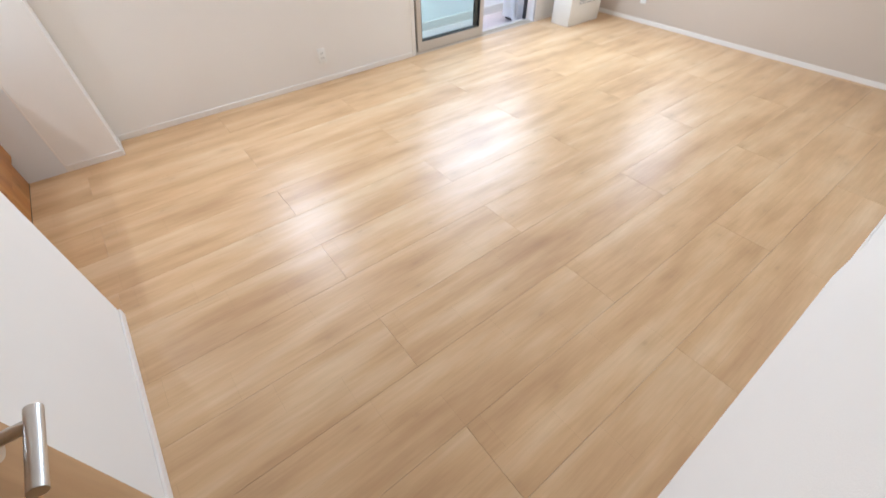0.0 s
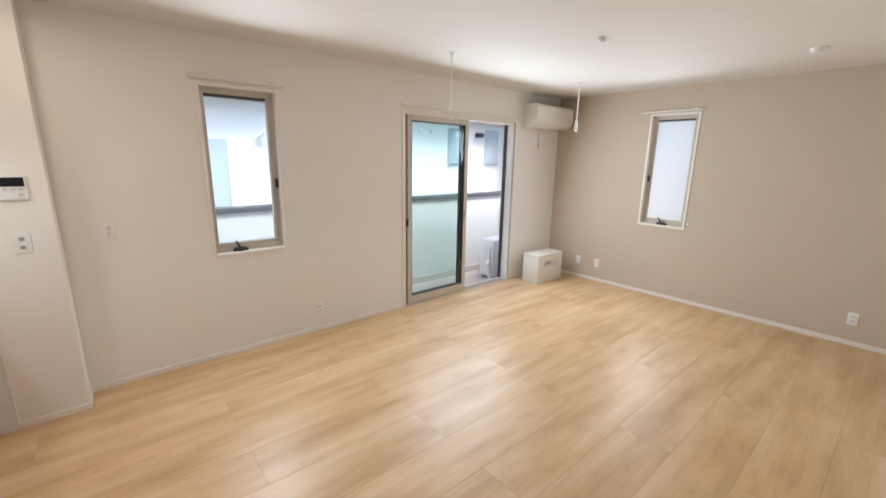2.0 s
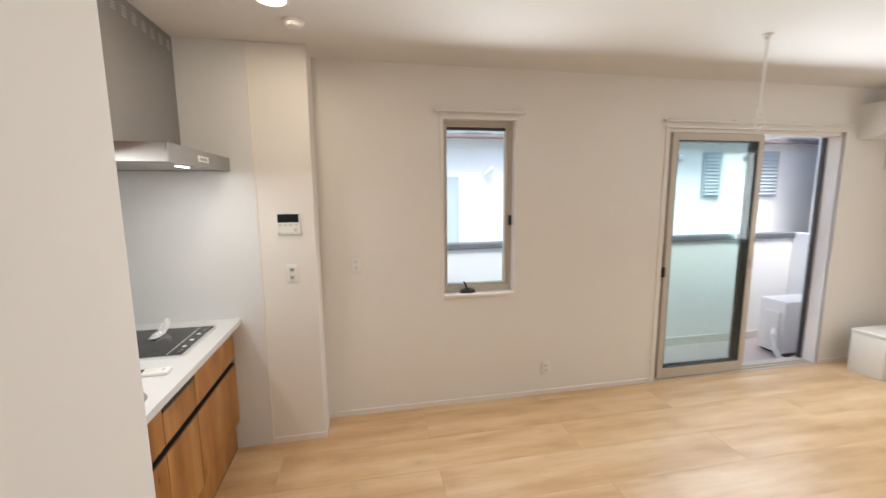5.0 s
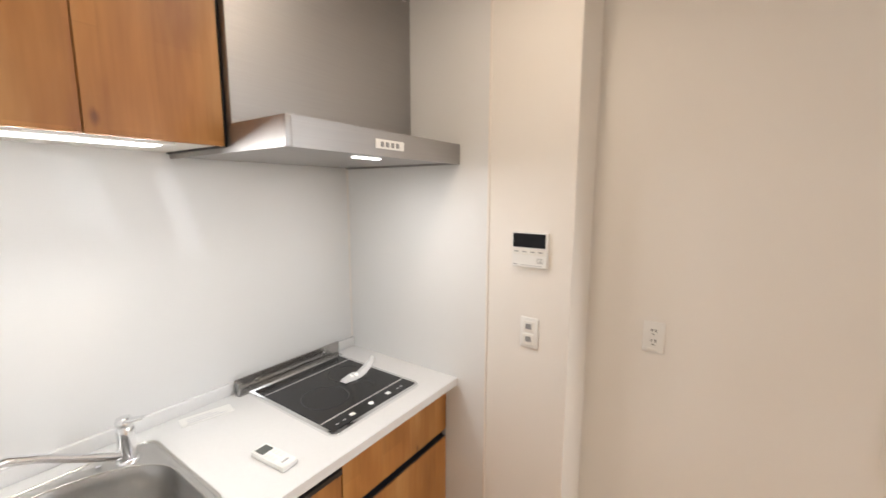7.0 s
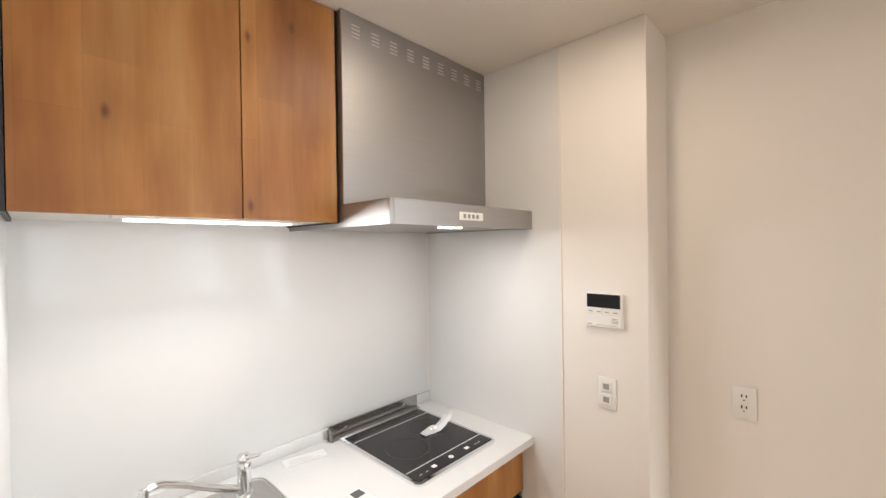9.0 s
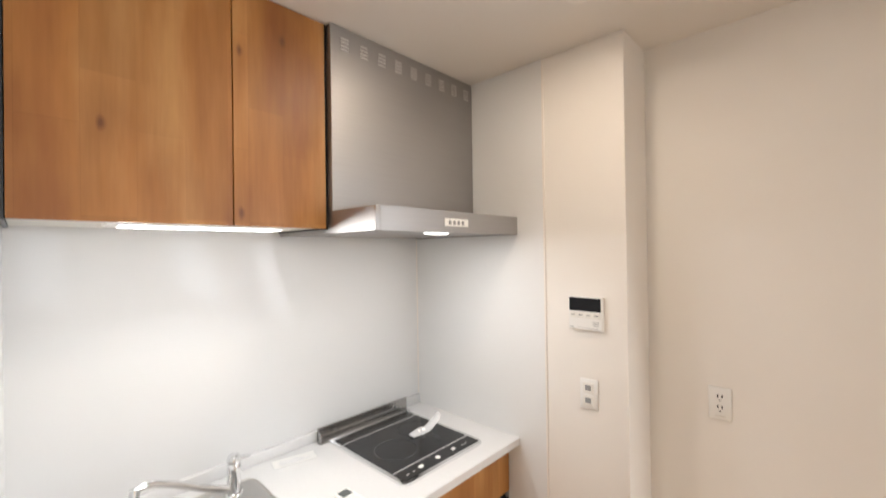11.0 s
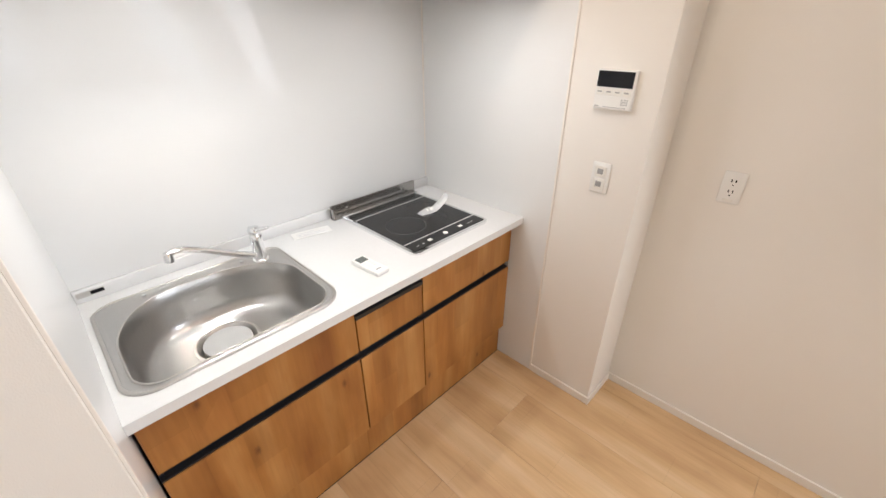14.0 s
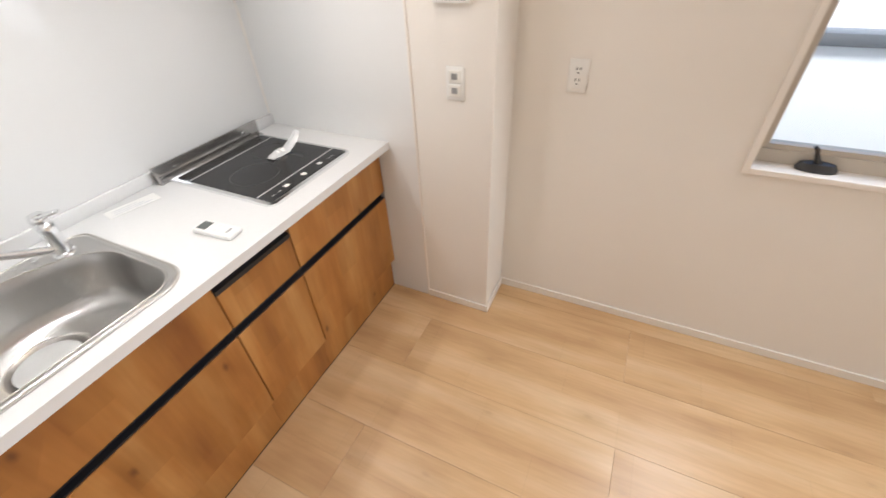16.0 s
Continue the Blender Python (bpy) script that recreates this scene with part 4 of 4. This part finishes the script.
def hanger(x, y):
    """Ceiling-hung holder for a drying pole."""
    h = thing("drying_pole_hanger", "white ceiling-hung laundry pole holder with ring end", "pole holder", "laundry pole holders")
    h.location = (x, y, 0)
    part("socket", bm_lathe((0, 0, TOP), [(0.024, 0), (0.024, -0.006), (0.012, -0.014), (0.010, -0.03)], 24), PLASTIC, h)
    part("rod", bm_cyl((0, 0, TOP - 0.02), (0, 0, 2.045), 0.006, 14), PLASTIC, h)
    part("collar", bm_lathe((0, 0, 2.03), [(0.012, 0.03), (0.016, 0.02), (0.016, 0.0), (0.010, -0.008)], 20), PLASTIC, h)
    part("ring", bm_tube([(0.026 * math.sin(a), 0, 1.985 + 0.042 * math.cos(a)) for a in [i * 0.349 for i in range(19)]], 0.007, 10), PLASTIC, h, smooth=60)
    return h


hanger(2.38, 2.37)
hanger(4.224, 2.334)

# ---- air conditioner and ladder box ----
ac = thing("air_conditioner", "white wall-mounted air conditioner in the corner", "air conditioner")
ax0, ax1 = 4.352, 5.142
prof = [(YN, 2.03), (YN, 2.315), (YN - 0.20, 2.315), (YN - 0.232, 2.300), (YN - 0.240, 2.26), (YN - 0.236, 2.13), (YN - 0.215, 2.075), (YN - 0.16, 2.035), (YN - 0.10, 2.028)]
part("body", bm_prism(prof, ax0, ax1, "x", 0.004), PLASTIC, ac)
part("flap", bm_prism([(YN - 0.222, 2.078), (YN - 0.168, 2.036), (YN - 0.171, 2.032), (YN - 0.226, 2.074)], ax0 + 0.03, ax1 - 0.03, "x"), PLASTIC_W, ac, smooth=None)
part("flap", bm_prism([(YN - 0.2425, 2.128), (YN - 0.228, 2.084), (YN - 0.231, 2.082), (YN - 0.2455, 2.127)], ax0 + 0.03, ax1 - 0.03, "x"), PLASTIC_W, ac, smooth=None)
part("intake_grille", bm_box(ax0 + 0.04, ax1 - 0.04, YN - 0.19, YN - 0.03, 2.3145, 2.319), GREYPL, ac, smooth=None)
part("lamp_mark", bm_box(ax1 - 0.12, ax1 - 0.06, YN - 0.2402, YN - 0.2365, 2.145, 2.150), GREYPL, ac, smooth=None)
pc = thing("pipe_cover", "small white cover plate under the air conditioner", "cover plate")
part("plate", bm_box(4.70, 4.80, YN - 0.022, YN, 1.875, 1.985, 0.004), PLASTIC, pc)
part("slot", bm_box(4.70, 4.714, YN - 0.030, YN, 1.775, 1.875, 0.003), PLASTIC_W, pc)

lb = thing("ladder_box", "cream metal evacuation ladder box standing on the floor", "storage box")
lx0, lx1, ly0, ly1, lh = 4.362, 4.908, 2.802, 3.052, 0.385
part("body", bm_box(lx0, lx1, ly0, ly1, 0.0, lh - 0.03, 0.004), BOXW, lb)
part("lid", bm_box(lx0 - 0.004, lx1 + 0.004, ly0 - 0.004, ly1 + 0.004, lh - 0.028, lh, 0.005), BOXW, lb, "flat lid")
sg = part("sign_plate", bm_box(4.50, 4.79, ly0 - 0.0015, ly0, 0.215, 0.295), PLASTIC_W, lb, "white sign plate", None)
bm = bm_box(4.50, 4.79, ly0 - 0.0025, ly0 - 0.001, 0.291, 0.295)
bm_box(4.50, 4.79, ly0 - 0.0025, ly0 - 0.001, 0.215, 0.219, bm=bm)
bm_box(4.50, 4.504, ly0 - 0.0025, ly0 - 0.001, 0.219, 0.291, bm=bm)
bm_box(4.786, 4.79, ly0 - 0.0025, ly0 - 0.001, 0.219, 0.291, bm=bm)
part("border", bm, INK, sg, smooth=None)
cu = bpy.data.curves.new("lettering", "FONT")
cu.body, cu.size, cu.align_x, cu.align_y, cu.extrude = "避難はしご", 0.054, "CENTER", "CENTER", 0.0005
tx = new("lettering", cu)
tx.matrix_basis = pose(4.645, ly0 - 0.0025, 0.255, 90, 0, 0)
bpy.context.view_layer.update()
tm = bpy.data.meshes.new_from_object(tx.evaluated_get(bpy.context.evaluated_depsgraph_get()))
tm.materials.clear()
tm.materials.append(INK)
lt = new("lettering_mesh", tm)
lt.matrix_basis = tx.matrix_basis.copy()
bpy.data.objects.remove(tx)
lt.name = "lettering"
lt.parent = sg

# ---- outside ----
struct("ground", bm_box(-300, 300, -300, 300, -3.3, -3.1), GROUND, "grey ground below the house")
BZ, PY = -0.2, 4.3
struct("balcony_floor", bm_box(-0.2, XE + 0.16, YN + 0.16, PY, BZ - 0.15, BZ), CONCRETE, "pinkish balcony floor sheet")
struct("balcony_step", bm_box(2.3, 4.4, YN + 0.16, YN + 0.2, BZ, -0.03), OUTER, "low step under the sliding door")
par = tagged(new("balcony_parapet"), "pale balcony parapet with grey top rail", "", "", "structure")
part("board", bm_box(-0.2, XE + 0.16, PY, PY + 0.10, BZ - 0.15, 1.032), PARAPET, par, smooth=None)
part("rail", bm_box(-0.2, XE + 0.16, PY - 0.025, PY + 0.12, 1.032, 1.09, 0.004), RAILM, par, "grey metal top rail")
part("skirting", bm_box(-0.2, XE + 0.16, PY - 0.014, PY, BZ, BZ + 0.10), OUTER, par, "grey skirting", None)
part("side_board", bm_box(XE + 0.06, XE + 0.16, YN + 0.16, PY, BZ, 1.09), PARAPET, par, smooth=None)

ou = thing("outdoor_unit", "white air conditioner outdoor unit on the balcony", "outdoor unit")
ou.matrix_basis = pose(4.62, 3.86, BZ, 0, 0, 0)
part("body", bm_box(-0.12, 0.40, -0.13, 0.15, 0.05, 0.62, 0.008), PLASTIC, ou)
part("side_cover", bm_box(-0.145, -0.12, -0.09, 0.07, 0.16, 0.50, 0.006), PLASTIC_W, ou)
for x in (-0.04, 0.30):
    part("foot", bm_box(x, x + 0.06, -0.14, 0.16, 0, 0.05), DARKPL, ou, smooth=None)
part("pipe_cover", bm_tube([(-0.13, -0.05, 0.30), (-0.19, -0.09, 0.26), (-0.21, -0.13, 0.12), (-0.18, -0.17, 0.02)], 0.03, 12), PLASTIC, ou)

NY = 6.5
hs = thing("neighbour_house", "white rendered neighbouring house with grey tiled roof", "house")
part("wall", bm_box(-6, 12, NY, NY + 7, -3.1, 2.55), SIDING, hs, smooth=None)
part("band", bm_box(-6, 12, NY - 0.02, NY, 2.28, 2.32), SIDING, hs, smooth=None)
bm = bmesh.new()
rows_n = 14
for r in range(rows_n):
    y0, z0 = NY - 0.22 + 0.26 * r, 2.44 + 0.10 * r
    vs = [bm.verts.new(p) for p in ((-6.4, y0, z0 + 0.025), (12.4, y0, z0 + 0.025), (12.4, y0 + 0.27, z0 + 0.115), (-6.4, y0 + 0.27, z0 + 0.115), (-6.4, y0, z0 - 0.01), (12.4, y0, z0 - 0.01))]
    bm.faces.new(vs[:4])
    bm.faces.new((vs[0], vs[4], vs[5], vs[1]))
roof = part("roof", bm, TILE, hs, "grey tiled roof", None)
part("gutter", bm_box(-6.4, 12.4, NY - 0.28, NY - 0.20, 2.39, 2.44, 0.01), GUTTER, roof, "brown gutter")
part("soffit", bm_box(-6.4, 12.4, NY - 0.22, NY, 2.40, 2.425), SIDING, hs, smooth=None)


def shuttered(x0, x1, z0, z1, n):
    w = part("window", bm_box(x0 - 0.04, x1 + 0.04, NY - 0.03, NY, z0 - 0.04, z1 + 0.04), SHUTTER, hs, "blue-grey louvred window", None)
    for k in range(n):
        z = z0 + (z1 - z0) * k / n
        part("slat", bm_prism([(NY - 0.03, z), (NY - 0.055, z + 0.004), (NY - 0.035, z + (z1 - z0) / n * 0.9), (NY - 0.03, z + (z1 - z0) / n * 0.9)], x0, x1, "x"), SHUTTER, w, smooth=None)


shuttered(2.44, 2.72, 1.26, 1.80, 10)
shuttered(0.95, 1.56, 0.75, 1.80, 1)
shuttered(6.0, 6.30, 1.52, 2.22, 12)
shuttered(7.14, 7.52, 1.52, 2.25, 12)
vh = part("vent_hood", bm_box(6.78, 6.95, NY - 0.14, NY, 2.10, 2.2, 0.02), DARKPL, hs, "dark vent hood")
for x in (5.2, 5.5):
    part("vent_cap", bm_lathe((x, NY - 0.03, 2.16), [(0.05, -0.04), (0.05, 0.03), (0.02, 0.045)], 20), PLASTIC, hs)
part("drain_pipe", bm_cyl((2.02, NY - 0.05, 1.88), (2.12, NY - 0.12, 1.98), 0.03, 14), PLASTIC, hs, "white rainwater pipe")

# added house, never in view; its pale wall only reflects light onto the obscure pane
h2 = thing("unseen_side_house", "pale rendered house, added unseen beyond the obscure window", "house")
part("wall", bm_box(XE + 2.6, XE + 9, -7, 6.0, -3.1, 3.0), SIDING, h2, smooth=None)
part("roof", bm_prism([(XE + 2.2, 3.0), (XE + 5.8, 4.6), (XE + 9.4, 3.0)], -7.4, 6.2, "y"), TILE, h2, "grey roof", None)

# ---- floor boards ----
fl = tagged(new("floor"), "light maple plank floor with satin finish", "", "", "structure")
PW, PL, J = 0.303, 1.83, 0.00035
k = 0
y = -0.218 - PW * 7
while y < YN + 0.02:
    x = 0.53 - PL * 2 + (0.915 if k % 2 == 0 else 0.0)
    while x < XE + 0.02:
        a0, a1, b0, b1 = max(x, XW), min(x + PL, XE), max(y, -2.1), min(y + PW, YN)
        if a1 - a0 > 0.01 and b1 - b0 > 0.01:
            bm = bmesh.new()
            top = [bm.verts.new(((sx * ((a1 - a0) / 2 - J - 0.0005)), (sy * ((b1 - b0) / 2 - J - 0.0005)), 0)) for sx, sy in ((-1, -1), (1, -1), (1, 1), (-1, 1))]
            edge = [bm.verts.new(((sx * ((a1 - a0) / 2 - J)), (sy * ((b1 - b0) / 2 - J)), -0.0005)) for sx, sy in ((-1, -1), (1, -1), (1, 1), (-1, 1))]
            low = [bm.verts.new((q.co.x, q.co.y, -0.018)) for q in edge]
            bm.faces.new(top)
            for i in range(4):
                j = (i + 1) % 4
                bm.faces.new((top[j], top[i], edge[i], edge[j]))
                bm.faces.new((edge[j], edge[i], low[i], low[j]))
            o = part("plank", bm, FLOORW, fl, smooth=None)
            o.location = ((a0 + a1) / 2, (b0 + b1) / 2, 0)
        x += PL
    y += PW
    k += 1
